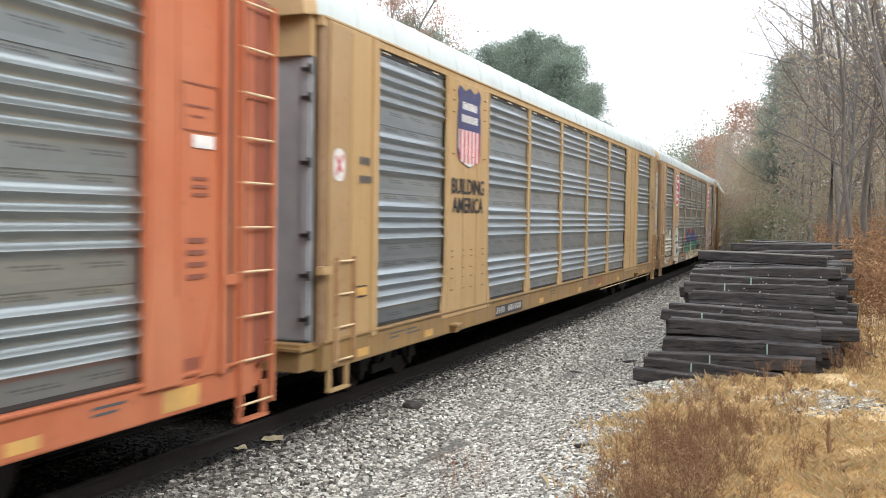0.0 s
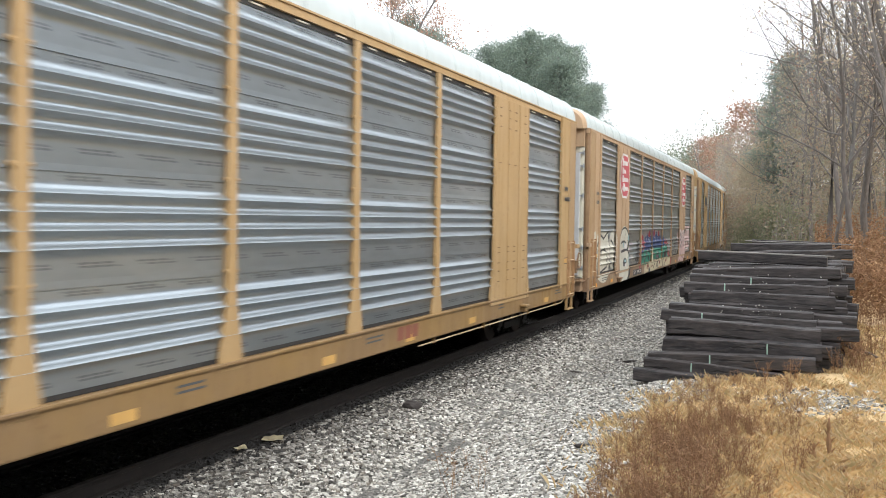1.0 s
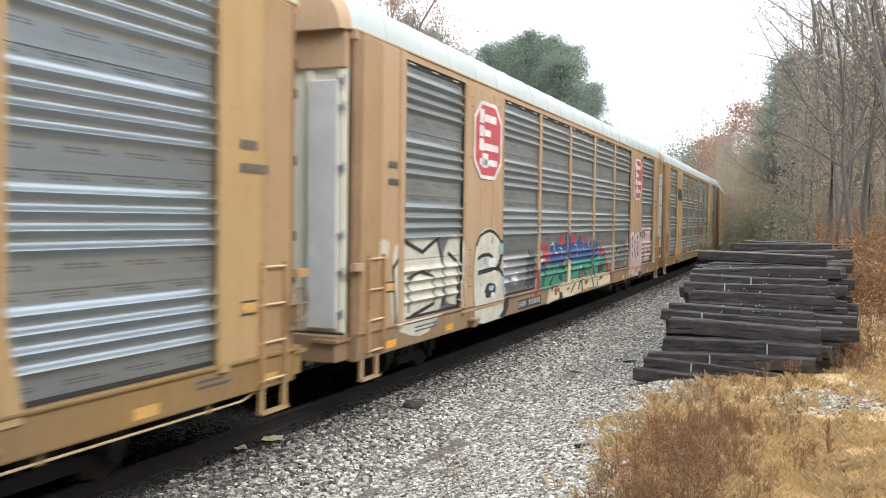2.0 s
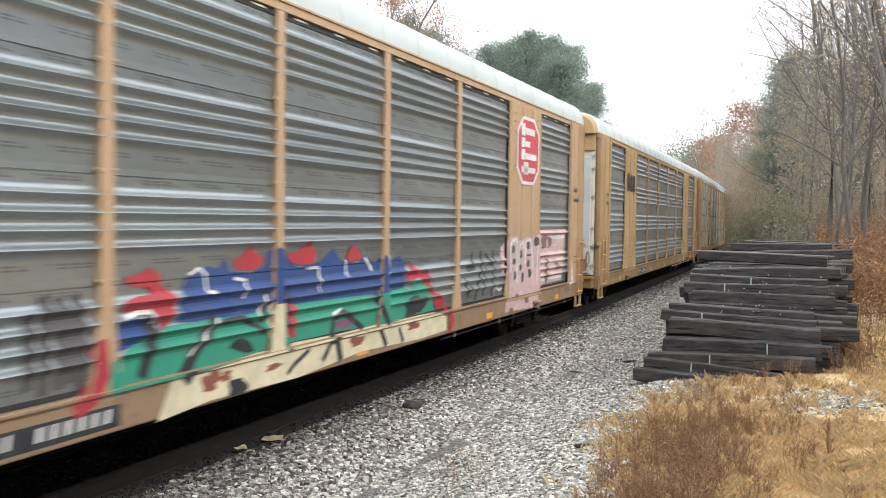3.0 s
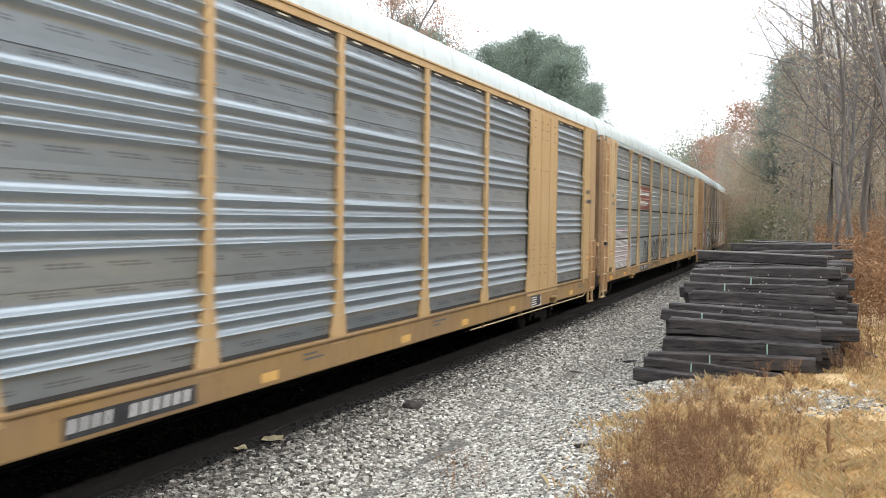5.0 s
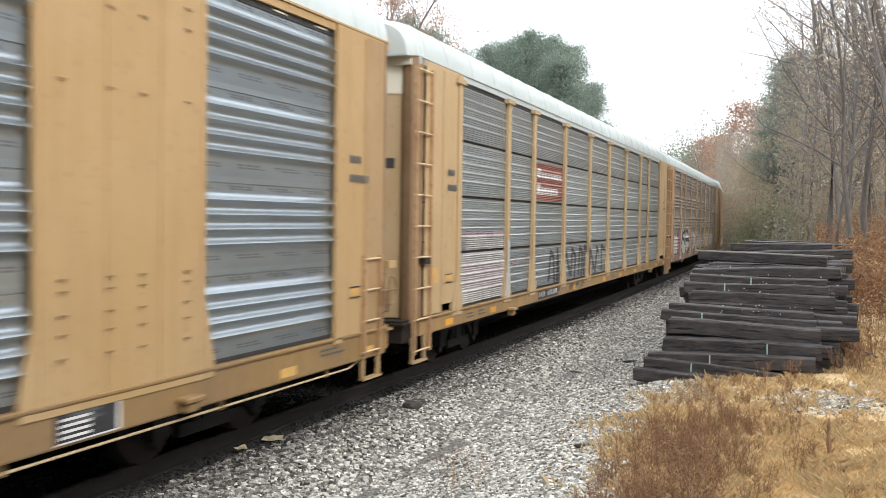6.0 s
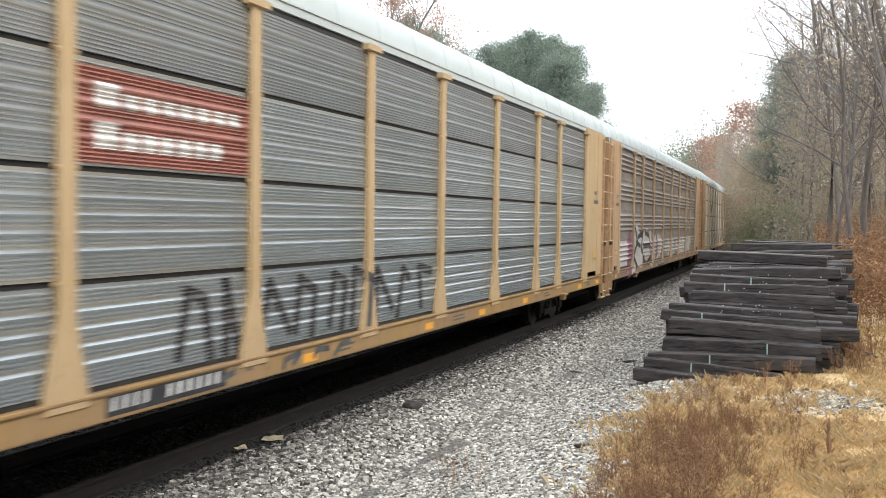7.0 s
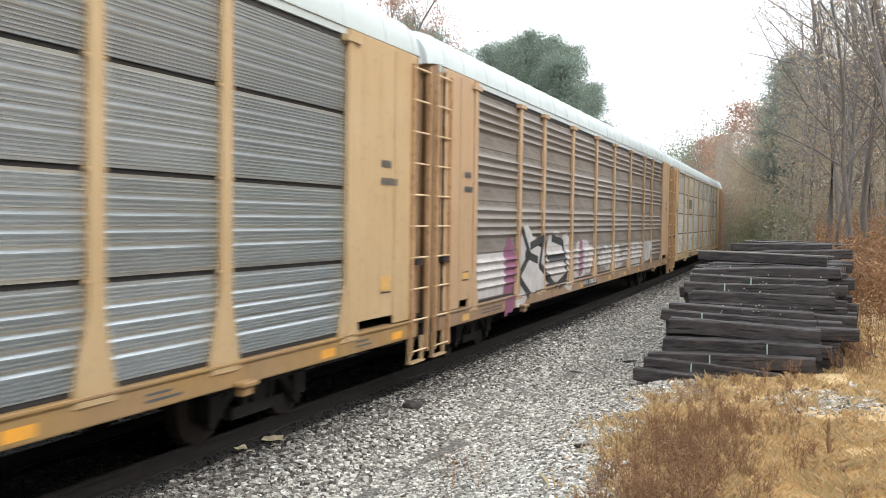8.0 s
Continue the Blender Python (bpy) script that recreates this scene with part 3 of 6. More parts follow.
def autorack(kind, label, paint, sheet, roof, door, tall_ladder=False, sill=None, cap=None, sec=None, posts=None):
    car = new("autorack_car")
    short = kind == "a" and not tall_ladder
    HALF = 13.42 if short else (14.0 if kind == "a" else 13.6)
    tagged(car, label, "rail car", "cars of the train")
    sill = sill or paint
    posts = posts or (POSTS_A if kind == "a" else POSTS_B)
    part("roof", roof_mesh(roof, paint if kind == "a" else roof, HALF), roof, car, "white curved roof")
    running_gear(car, paint)
    pm, bolt_mesh, cap_mesh = post_mesh(kind, paint)
    h = (SCREEN_HI - SCREEN_LO) / 4
    sheets = {}
    for side in (1, -1):
        bm = bmesh.new()
        low = SILL_LO if kind == "a" else SILL_LO + 0.11
        prism(bm, [(-0.10, low), (0.02, low), (0.03, low + 0.02), (0.03, SILL_LO + 0.33), (0.06, SILL_LO + 0.36), (0.06, SCREEN_LO - 0.02), (-0.10, SCREEN_LO - 0.02)], -HALF + 0.3, HALF - 0.3)
        bevel(bm, 0.006)
        put(part("side_sill", bm, sill, car), side, SIDE)
        bm = bmesh.new()
        box(bm, -0.08, 0.012, -HALF + 0.25, HALF - 0.25, SCREEN_HI + 0.01, EAVE - 0.002)
        box(bm, 0.0, 0.03, -HALF + 0.3, HALF - 0.3, EAVE - 0.03, EAVE - 0.004)
        put(part("eave_plate", bm, paint if kind == "a" else roof, car), side, SIDE)
        # Black strip painted in for the shade of the eave slot
        bm = bmesh.new()
        box(bm, -0.04, -0.022, posts[0], posts[-1], SCREEN_HI - 0.062, SCREEN_HI + 0.008)
        slot = put(part("top_slot", bm, BLACK_PAINT, car, "black strip for the shade in the slot under the eave"), side, SIDE)
        # Cream dashes paint the light that shows through the slot
        if side > 0 and kind == "a":
            bm = bmesh.new()
            for a, b in zip(posts[:-1], posts[1:]):
                for f in (0.18, 0.52, 0.86):
                    box(bm, -0.021, -0.012, a + (b - a) * f - 0.14, a + (b - a) * f + 0.10, SCREEN_HI - 0.032, SCREEN_HI - 0.012)
            tagged(part("slot_tabs", bm, CREAM, slot, "cream dashes for light seen through the open slot"), kind="stuff")
        # Same along the gap at the foot of the screens
        bm = bmesh.new()
        box(bm, -0.04, -0.022, posts[0], posts[-1], SCREEN_LO - 0.015, SCREEN_LO + 0.03)
        put(part("bottom_slot", bm, BLACK_PAINT, car, "black strip for the shade in the gap above the sill"), side, SIDE)
        # Near-black strips give the sheet seams their shade
        if kind == "b" and sec is None:
            for k in (1, 2, 3):
                bm = bmesh.new()
                box(bm, -0.066, -0.052, posts[0], posts[-1], SCREEN_LO + k * h - 0.048, SCREEN_LO + k * h)
                put(part("seam_slot", bm, DARK_STEEL, car, "black strip for the shade in the slot between screen sheets"), side, SIDE)
        for i in range(9):
            a, b = posts[i], posts[i + 1]
            if kind == "a" and i in (1, 7):
                bm = flat_plate(a, b, SCREEN_LO - 0.13, SCREEN_HI, 0.045)
                plate = put(part("blank_panel", bm, paint, car), side, SIDE - 0.0)
                for yy in (a + 0.05, a + (b - a) * 0.36, a + (b - a) * 0.68, b - 0.07):
                    bm = bmesh.new()
                    box(bm, 0.043, 0.055, yy, yy + 0.02, SCREEN_LO, SCREEN_HI - 0.02)
                    part("seam", bm, paint, plate)
                # On yellow panels the heads' brown includes the shadows they would cast
                if side > 0:
                    bm = bmesh.new()
                    for f in (0.13, 0.38, 0.57, 0.86):
                        for zz in (1.42, 1.62, 1.78, 1.98, 2.08, 3.72, 4.42, 4.62, 4.78):
                            yy = a + (b - a) * f
                            box(bm, 0.046, 0.066, yy - 0.032, yy + 0.032, zz, zz + 0.018)
                    tagged(part("rivets", bm, STAINED_SHADED if paint == YELLOW else TAN, plate, "rows of rivet heads, browned on yellow panels for their shadows"), kind="stuff")
                for e, yy in ((-1, a), (1, b)):
                    bm = bmesh.new()
                    v = [bm.verts.new(p) for p in ((0.05, yy, 1.75), (0.05, yy + e * 0.14, SCREEN_LO + 0.02), (0.05, yy + e * 0.14, SCREEN_LO - 0.12), (0.05, yy, SCREEN_LO - 0.12))]
                    w = [bm.verts.new((0.0, q.co.y, q.co.z)) for q in v]
                    bm.faces.new(v)
                    bm.faces.new(w[::-1])
                    for q in range(4):
                        bm.faces.new((v[q], v[(q + 1) % 4], w[(q + 1) % 4], w[q]))
                    put(part("gusset", bm, paint, plate), 1)
                continue
            key = round(b - a, 3)
            if key not in sheets:
                sheets[key] = sheet_mesh(sec or kind, b - a - 0.04, sheet)
            for k in range(4):
                put(part("screen_sheet", sheets[key], sheet, car), side, SIDE - 0.03, (a + b) / 2, SCREEN_LO + k * h)
        for i, y in enumerate(posts):
            if kind == "a" and i in (0, 1, 2, 7, 8, 9):
                continue
            post = put(part("post", pm, paint, car), side, SIDE - 0.02, y)
            if kind == "b":
                part("cap", cap_mesh, paint, post)
            if side > 0:
                for z in (1.62, 2.05, 3.02, 3.98):
                    part("bolt", bolt_mesh, paint, post).matrix_basis = pose(0, 0, z)
        for e in (-1, 1):
            a, b = sorted((e * (HALF - (0.42 if short else 0.5)), posts[0] if e < 0 else posts[-1]))
            bm = flat_plate(a, b, SCREEN_LO - 0.03 if kind == "a" else SCREEN_LO + 0.12, EAVE - 0.035, 0.03)
            mid = e * 12.42
            box(bm, 0.025, 0.042, mid - 0.015, mid + 0.015, SCREEN_LO, EAVE - 0.1)
            edge = posts[0] if e < 0 else posts[-1]
            box(bm, 0.0, 0.06, edge - 0.09, edge + 0.09, SCREEN_LO - 0.1, EAVE - 0.05)
            panel = put(part("end_panel", bm, paint, car), side, SIDE - 0.0)
            if paint != ORANGE:
                lo, hi = sorted((e * 12.46, e * (HALF - 0.44)))
                bm = flat_plate(lo, hi, SCREEN_LO, EAVE - 0.06, 0.006, 0.002)
                strip = part("corner_sheet", bm, WEATHERED if kind == "a" else paint, panel, "dirt-stained corner sheet")
                strip.matrix_basis = pose(0.031, 0, 0)
            back = 0.0 if short else 0.1
            bm = bmesh.new()
            rod(bm, (-0.06 - back, e * (HALF - 0.36), SCREEN_LO - 0.08), (-0.06 - back, e * (HALF - 0.36), EAVE - 0.03), 0.085 + back, sides=10)
            put(part("corner_post", bm, ORANGE if paint == ORANGE else STAINED_SHADED, car), side, SIDE)
            if kind == "a" and not tall_ladder:
                ladder(car, side, e * 12.62, 0.75, 2.12, 4, 0.46, STILE)
            else:
                ladder(car, side, e * (HALF - 0.31), 0.55, 4.95, 10, 0.6, ORANGE if paint == ORANGE else STILE)
            stirrup(car, side, e * (12.7 if short else HALF - 0.31), paint)
            bm = bmesh.new()
            box(bm, 0.0, 0.09, e * 13.18 - 0.12, e * 13.18 + 0.12, 1.92, 2.02)
            put(part("bracket", bm, RUSTY if kind == "b" else paint, car), side, SIDE + 0.02)
            bm = bmesh.new()
            y = e * 8.7
            box(bm, 0.0, 0.16, y - 0.14, y + 0.14, 0.80, 0.86)
            box(bm, 0.0, 0.12, y - 0.09, y + 0.09, 0.70, 0.80)
            bevel(bm, 0.015)
            put(part("jacking_pad", bm, sill, car), side, SIDE + 0.02)
    if paint == ORANGE:
        for e in (-1, 1):
            orange_end(car, e, HALF)
    if short:
        bm = bmesh.new()
        rod(bm, (SIDE - 0.06, 3.6, 0.60), (SIDE - 0.06, 12.2, 0.60), 0.014)
        rod(bm, (SIDE - 0.06, 12.2, 0.60), (SIDE - 0.02, 12.75, 0.78), 0.014)
        rod_part = part("brake_rod", bm, RUNG if paint == YELLOW else DARK_STEEL, car, "thin brake rod under the sill")
        for y in (4.2, 6.6, 9.4, 11.6):
            bm = bmesh.new()
            box(bm, SIDE - 0.08, SIDE - 0.04, y - 0.03, y + 0.03, 0.575, 0.72)
            part("hanger", bm, sill, rod_part)
    if short:
        bm = bmesh.new()
        box(bm, SIDE + 0.03, SIDE + 0.14, 12.85, 13.05, 1.30, 1.62)
        bevel(bm, 0.02)
        gear = part("handbrake_gear", bm, STAINED_SHADED, car)
        bm = bmesh.new()
        for k in range(14):
            p, q = (Vector((SIDE + 0.19, 12.95 + 0.2 * math.cos(j * math.tau / 14), 1.62 + 0.2 * math.sin(j * math.tau / 14))) for j in (k, k + 1))
            rod(bm, p, q, 0.014)
        for k in range(4):
            rod(bm, (SIDE + 0.16, 12.95, 1.62), (SIDE + 0.19, 12.95 + 0.2 * math.cos(k * math.tau / 4), 1.62 + 0.2 * math.sin(k * math.tau / 4)), 0.012)
        part("handbrake_wheel", bm, STAINED_SHADED, gear)
    for e in (-1, 1):
        turn = Matrix.Identity(4) if e > 0 else pose(0, 0, 0, 0, 0, 180)
        bm = bmesh.new()
        box(bm, -1.5, 1.5, HALF - 0.32, HALF + 0.05, 0.72, 1.06)
        box(bm, -1.55, -1.2, HALF - 0.3, HALF + 0.12, 0.98, 1.02)
        box(bm, 1.2, 1.55, HALF - 0.3, HALF + 0.12, 0.98, 1.02)
        ob = part("end_sill", bm, sill if kind == "a" else RUSTY, car)
        ob.matrix_basis = turn
        bm = bmesh.new()
        if kind == "a":
            box(bm, -1.5, 1.5, HALF - 0.24, HALF - 0.20, 1.06, 4.62)
        else:
            pts = [(-1.5 + 0.15 * k, HALF - 0.32 + 0.36 * math.cos(math.pi / 2 * (-1.5 + 0.15 * k) / 1.55)) for k in range(21)]
            for (xa, ya), (xb, yb) in zip(pts[:-1], pts[1:]):
                v = [bm.verts.new(p) for p in ((xa, ya, 1.08), (xb, yb, 1.08), (xb, yb, 5.0), (xa, ya, 5.0))]
                bm.faces.new(v)
            bmesh.ops.remove_doubles(bm, verts=bm.verts[:], dist=0.001)
        ob = part("end_door", bm, door, car)
        ob.matrix_basis = turn
        if kind == "a":
            for x in (-1.42, -0.95, -0.5, 0.0, 0.5, 0.95, 1.42):
                bm = bmesh.new()
                box(bm, x - 0.05, x + 0.05, HALF - 0.198, HALF - 0.165, 1.1, 4.6)
                part("door_rib", bm, door, ob)
            for s in (-1, 1):
                for z in (1.35, 1.9, 2.4, 3.3, 4.1, 4.45):
                    bm = bmesh.new()
                    rod(bm, (s * 1.5, HALF - 0.13, z - 0.06), (s * 1.5, HALF - 0.13, z + 0.06), 0.024, sides=8)
                    box(bm, s * 1.42 - 0.06, s * 1.42 + 0.06, HALF - 0.163, HALF - 0.14, z - 0.025, z + 0.025)
                    part("hinge", bm, DOOR_GREY if door != DOOR_GREY else DARK_STEEL, ob, "small steel door hinge")
        if door == CREAM:
            for s in (-1, 1):
                bm = bmesh.new()
                box(bm, s * 1.18 - 0.22, s * 1.18 + 0.22, HALF - 0.16, HALF - 0.12, 1.14, 4.45)
                bevel(bm, 0.008)
                part("door_leaf", bm, DOOR_WHITE, ob, "greyish white folding door leaf")
        if cap:
            bm = bmesh.new()
            pts = [(-1.5 + 0.15 * k, HALF - 0.31 + 0.37 * math.cos(math.pi / 2 * (-1.5 + 0.15 * k) / 1.55)) for k in range(21)]
            for (xa, ya), (xb, yb) in zip(pts[:-1], pts[1:]):
                bm.faces.new([bm.verts.new(p) for p in ((xa, ya, 4.55), (xb, yb, 4.55), (xb, yb, 5.22), (xa, ya, 5.22))])
            bmesh.ops.remove_doubles(bm, verts=bm.verts[:], dist=0.001)
            part("door_band", bm, cap, ob, "cream painted band over the door")
        if kind == "b":
            bm = bmesh.new()
            for k in range(6):
                xa, xb = 0.62 + 0.1 * k, 0.72 + 0.1 * k
                ya, yb = (HALF - 0.32 + 0.36 * math.cos(math.pi / 2 * x / 1.55) + 0.006 for x in (xa, xb))
                bm.faces.new([bm.verts.new(p) for p in ((xa, ya, 3.40), (xb, yb, 3.40), (xb, yb, 3.56), (xa, ya, 3.56))])
            bmesh.ops.remove_doubles(bm, verts=bm.verts[:], dist=0.001)
            for s in ((-1, 1) if e < 0 else (1,)):
                plate = part("door_placard", bm.copy(), BLACK_PAINT, ob, "black strip placard")
                plate.matrix_basis = Matrix.Diagonal((s, 1, 1, 1))
            bm.free()
        bm = bmesh.new()
        box(bm, -1.5, 1.5, HALF - 0.26, HALF - 0.14, 4.62 if kind == "a" else 4.98, EAVE + 0.1)
        ob = part("end_header", bm, cap or paint, car)
        ob.matrix_basis = turn
    return car


CAR_START = (-5.34, 22.94, 50.68, 78.85, 106.40, 133.8, 161.8, 189.8, 217.8)


def car_place(number, t):
    """Where the car's middle is along the line: the train runs in at about 13.4 m/s, slowing a little."""
    return CAR_START[number] - 13.45 * t + 0.01 * t * t


CARS = [
    autorack("a", "orange autorack rail car with ribbed grey steel side screens", ORANGE, STEEL_DULL, WHITE_ROOF, ORANGE, True, posts=(-12.1, *POSTS_A[1:9], 12.02)),
    autorack("a", "yellow autorack rail car with bright galvanised side screens", YELLOW, STEEL, WHITE_ROOF, DOOR_GREY, sill=SILL_YELLOW),
    autorack("a", "faded tan autorack rail car with graffiti along its screens", TAN, STEEL_DULL, RIBBED_ROOF, CREAM, sill=SILL_TAN),
    autorack("a", "yellow autorack rail car with blue-grey steel screens and cream doors", YELLOW, STEEL, WHITE_ROOF, CREAM, sill=SILL_YELLOW),
    autorack("b", "tan autorack rail car with finely ribbed dark screens and graffiti", PALE, STEEL_FINE, RIBBED_ROOF, PALE, cap=CREAM, sill=SILL_GOLD),
    autorack("b", "browned autorack rail car with dirty screens and white graffiti", TAN, STEEL_BROWN, WHITE_ROOF, TAN, sec="a", sill=SILL_TAN),
    autorack("b", "tan autorack rail car with pale whitish screens", PALE, STEEL_PALE, WHITE_ROOF, PALE),
    autorack("b", "brown weathered autorack rail car with dull screens", BROWNED, STEEL_FINE, WHITE_ROOF, BROWNED),
    autorack("a", "yellow autorack rail car far along the train", YELLOW, STEEL, WHITE_ROOF, DOOR_GREY, sill=SILL_YELLOW),
]


# ---- paint and marks on the cars' sides ----
def spray(name, base, rough=0.6):
    """Sprayed paint, thin in places, stained and faded in patches."""
    n = Nodes(name)
    c = n.mix(n.ramp(n.noise(5, 4), 0.35, 0.75), base, tuple(v * 0.72 + 0.03 for v in base))
    c = n.mix(n.math("MULTIPLY", n.ramp(n.noise(2.2, 5), 0.45, 0.62), 0.6), c, tuple(v * 0.65 + 0.025 for v in base))
    c = n.mix(n.math("MULTIPLY", n.ramp(n.noise(11, 4, (1, 1, 0.5)), 0.60, 0.72), 0.35), c, (0.14, 0.115, 0.10))
    return n.set(c, rough, 0.0, n.noise(60, 2), 0.05, 0.003)


INK = {k: spray("sprayed_" + k, v) for k, v in dict(
    black=(0.014, 0.014, 0.017), white=(0.74, 0.72, 0.70), washed=(0.50, 0.47, 0.45), pink=(0.60, 0.42, 0.40), red=(0.40, 0.025, 0.04), blue=(0.018, 0.055, 0.20), green=(0.022, 0.27, 0.175),
    cream=(0.68, 0.60, 0.40), grey=(0.14, 0.15, 0.15), navy=(0.035, 0.04, 0.13), signred=(0.52, 0.065, 0.085), brick=(0.36, 0.15, 0.12), amber=(0.80, 0.36, 0.03),
    ochre=(0.62, 0.36, 0.10), purple=(0.22, 0.07, 0.14), mauve=(0.50, 0.36, 0.42), brown=(0.24, 0.07, 0.04), dim=(0.07, 0.075, 0.08), bone=(0.60, 0.575, 0.48), iceblue=(0.30, 0.48, 0.52), smoke=(0.075, 0.07, 0.07), umber=(0.22, 0.13, 0.10)).items()}


def surface(posts, sec, u, z):
    """How far the side stands out at u along the car and height z."""
    if z < SCREEN_LO - 0.02:
        return 0.06 if z > SILL_LO + 0.36 else 0.03
    if z > SCREEN_HI:
        return 0.012
    if u < posts[0] or u > posts[-1]:
        return 0.03
    if sec == "a" and (posts[1] < u < posts[2] or posts[7] < u < posts[8]):
        return 0.056
    foot = 0.075 if z > 1.75 else 0.075 + (1.75 - z) * 0.17
    if min(abs(u - p) for p in posts) < foot:
        return 0.034 if sec == "a" else 0.054
    return -0.03 + profile_x(sec, z)


def decal(car, name, shapes, ink, lift=0.004, label="", kind="a", sec=None, posts=None):
    """Paint on the near side: outlines in u and z, laid over the ribs and posts beneath."""
    move = 0.45 if kind == "b" and name in ("graffiti", "sign", "sign_script") else 0.0
    shapes, was = [[(u + move, z) for u, z in s] for s in shapes], shapes
    if 1 < len(shapes) <= 12 and not name.endswith(("script", "rule")):
        return [decal(car, name, [s], ink, lift + 0.0003 * i, label, kind, sec, posts) for i, s in enumerate(was)]
    posts = posts or (POSTS_A if kind == "a" else POSTS_B)
    sec = sec or kind
    h = (SCREEN_HI - SCREEN_LO) / 4
    prof = [p[0] for p in (section_a() if sec == "a" else section_b())]
    levels = sorted({round(SCREEN_LO + k * h + p, 4) for k in range(4) for p in prof} | {SCREEN_LO - 0.02, SCREEN_LO - 0.0201, SILL_LO + 0.36, SILL_LO + 0.33})
    cuts = sorted([p + s * w for p in posts for s in (-1, 1) for w in (0.08, 0.13, 0.2)] + list(posts))
    verts, faces = [], []
    for shape in shapes:
        zs = [p[1] for p in shape]
        lo, hi = min(zs), max(zs)
        lv = sorted({lo, hi} | {round(z, 4) for z in zs} | {z for z in levels if lo < z < hi} | {lo + 0.05 * k for k in range(1, int((hi - lo) / 0.05) + 1)})
        lv = [z for i, z in enumerate(lv) if i == 0 or z - lv[i - 1] > 0.0008]

        def spans(z):
            xs = []
            for (u0, z0), (u1, z1) in zip(shape, shape[1:] + shape[:1]):
                if (z0 <= z) != (z1 <= z):
                    xs.append(u0 + (u1 - u0) * (z - z0) / (z1 - z0))
            return sorted(xs)

        for za, zb in zip(lv[:-1], lv[1:]):
            a, b = spans(za + 1e-4), spans(zb - 1e-4)
            if len(a) != len(b):
                a = b = spans((za + zb) / 2)
            for i in range(0, len(a) - 1, 2):
                mid = sorted(c for c in cuts if min(a[i], b[i]) < c < max(a[i + 1], b[i + 1]))
                for u0, u1 in zip([None] + mid, mid + [None]):
                    q = [(a[i] if u0 is None else min(max(u0, a[i]), a[i + 1]), za), (a[i + 1] if u1 is None else max(min(u1, a[i + 1]), a[i]), za),
                         (b[i + 1] if u1 is None else max(min(u1, b[i + 1]), b[i]), zb), (b[i] if u0 is None else min(max(u0, b[i]), b[i + 1]), zb)]
                    if max(p[0] for p in q) - min(p[0] for p in q) < 1e-4:
                        continue
                    um = sum(p[0] for p in q) / 4
                    n = len(verts)
                    for (u, _), z in zip(q, (za + 1e-4, za + 1e-4, zb - 1e-4, zb - 1e-4)):
                        verts.append((SIDE + surface(posts, sec, um, z) + lift, u, z))
                    faces.append((n, n + 1, n + 2, n + 3))
    bm = bmesh.new()
    pts = [bm.verts.new(v) for v in verts]
    for f in faces:
        bm.faces.new([pts[i] for i in f])
    bmesh.ops.remove_doubles(bm, verts=bm.verts[:], dist=0.0006)
    ob = part(name, bm, INK[ink], car, label)
    return tagged(ob, kind="stuff") if (name.endswith(("script", "rule")) or len(shapes) > 12) else ob


def rect(u0, u1, z0, z1, slant=0.0):
    return [(u0, z0), (u1, z0), (u1 + slant, z1), (u0 + slant, z1)]


def blob(u, z, w, h, seed, rough=0.2, n=28):
    r = random.Random(seed)
    ph = [r.uniform(0, math.tau) for _ in range(4)]
    out = []
    for k in range(n):
        a = math.tau * k / n
        m = 1 + rough * (math.sin(2 * a + ph[0]) * 0.5 + math.sin(3 * a + ph[1]) * 0.5 + math.sin(5 * a + ph[2]) * 0.4 + math.sin(8 * a + ph[3]) * 0.25)
        out.append((u + w / 2 * m * math.copysign(abs(math.cos(a)) ** 0.7, math.cos(a)), z + h / 2 * m * math.copysign(abs(math.sin(a)) ** 0.7, math.sin(a))))
    return out


def stroke(points, width):
    """Quads along a line of points."""
    out = []
    for (u0, z0), (u1, z1) in zip(points[:-1], points[1:]):
        d = math.hypot(u1 - u0, z1 - z0) or 1
        a, b = -(z1 - z0) / d * width / 2, (u1 - u0) / d * width / 2
        e, f = (u1 - u0) / d * width * 0.3, (z1 - z0) / d * width * 0.3
        out.append([(u0 - e + a, z0 - f + b), (u1 + e + a, z1 + f + b), (u1 + e - a, z1 + f - b), (u0 - e - a, z0 - f - b)])
    return out


def scrawl(u0, u1, z0, z1, letters, seed, width=0.06):
    """Unreadable sprayed writing: tall bent strokes."""
    r, out = random.Random(seed), []
    step = (u1 - u0) / letters
    for k in range(letters):
        u = u0 + step * k
        pts = [(u + step * r.uniform(0.05, 0.3), z0 + r.uniform(0, 0.15)), (u + step * r.uniform(0.1, 0.4), z1 - r.uniform(0, 0.15))]
        if r.random() < 0.75:
            pts.append((u + step * r.uniform(0.6, 0.9), z1 - (z1 - z0) * r.uniform(0.2, 0.5)))
        if r.random() < 0.75:
            pts.append((u + step * r.uniform(0.5, 0.95), z0 + r.uniform(0, 0.2)))
        out += stroke(pts, width)
    return out


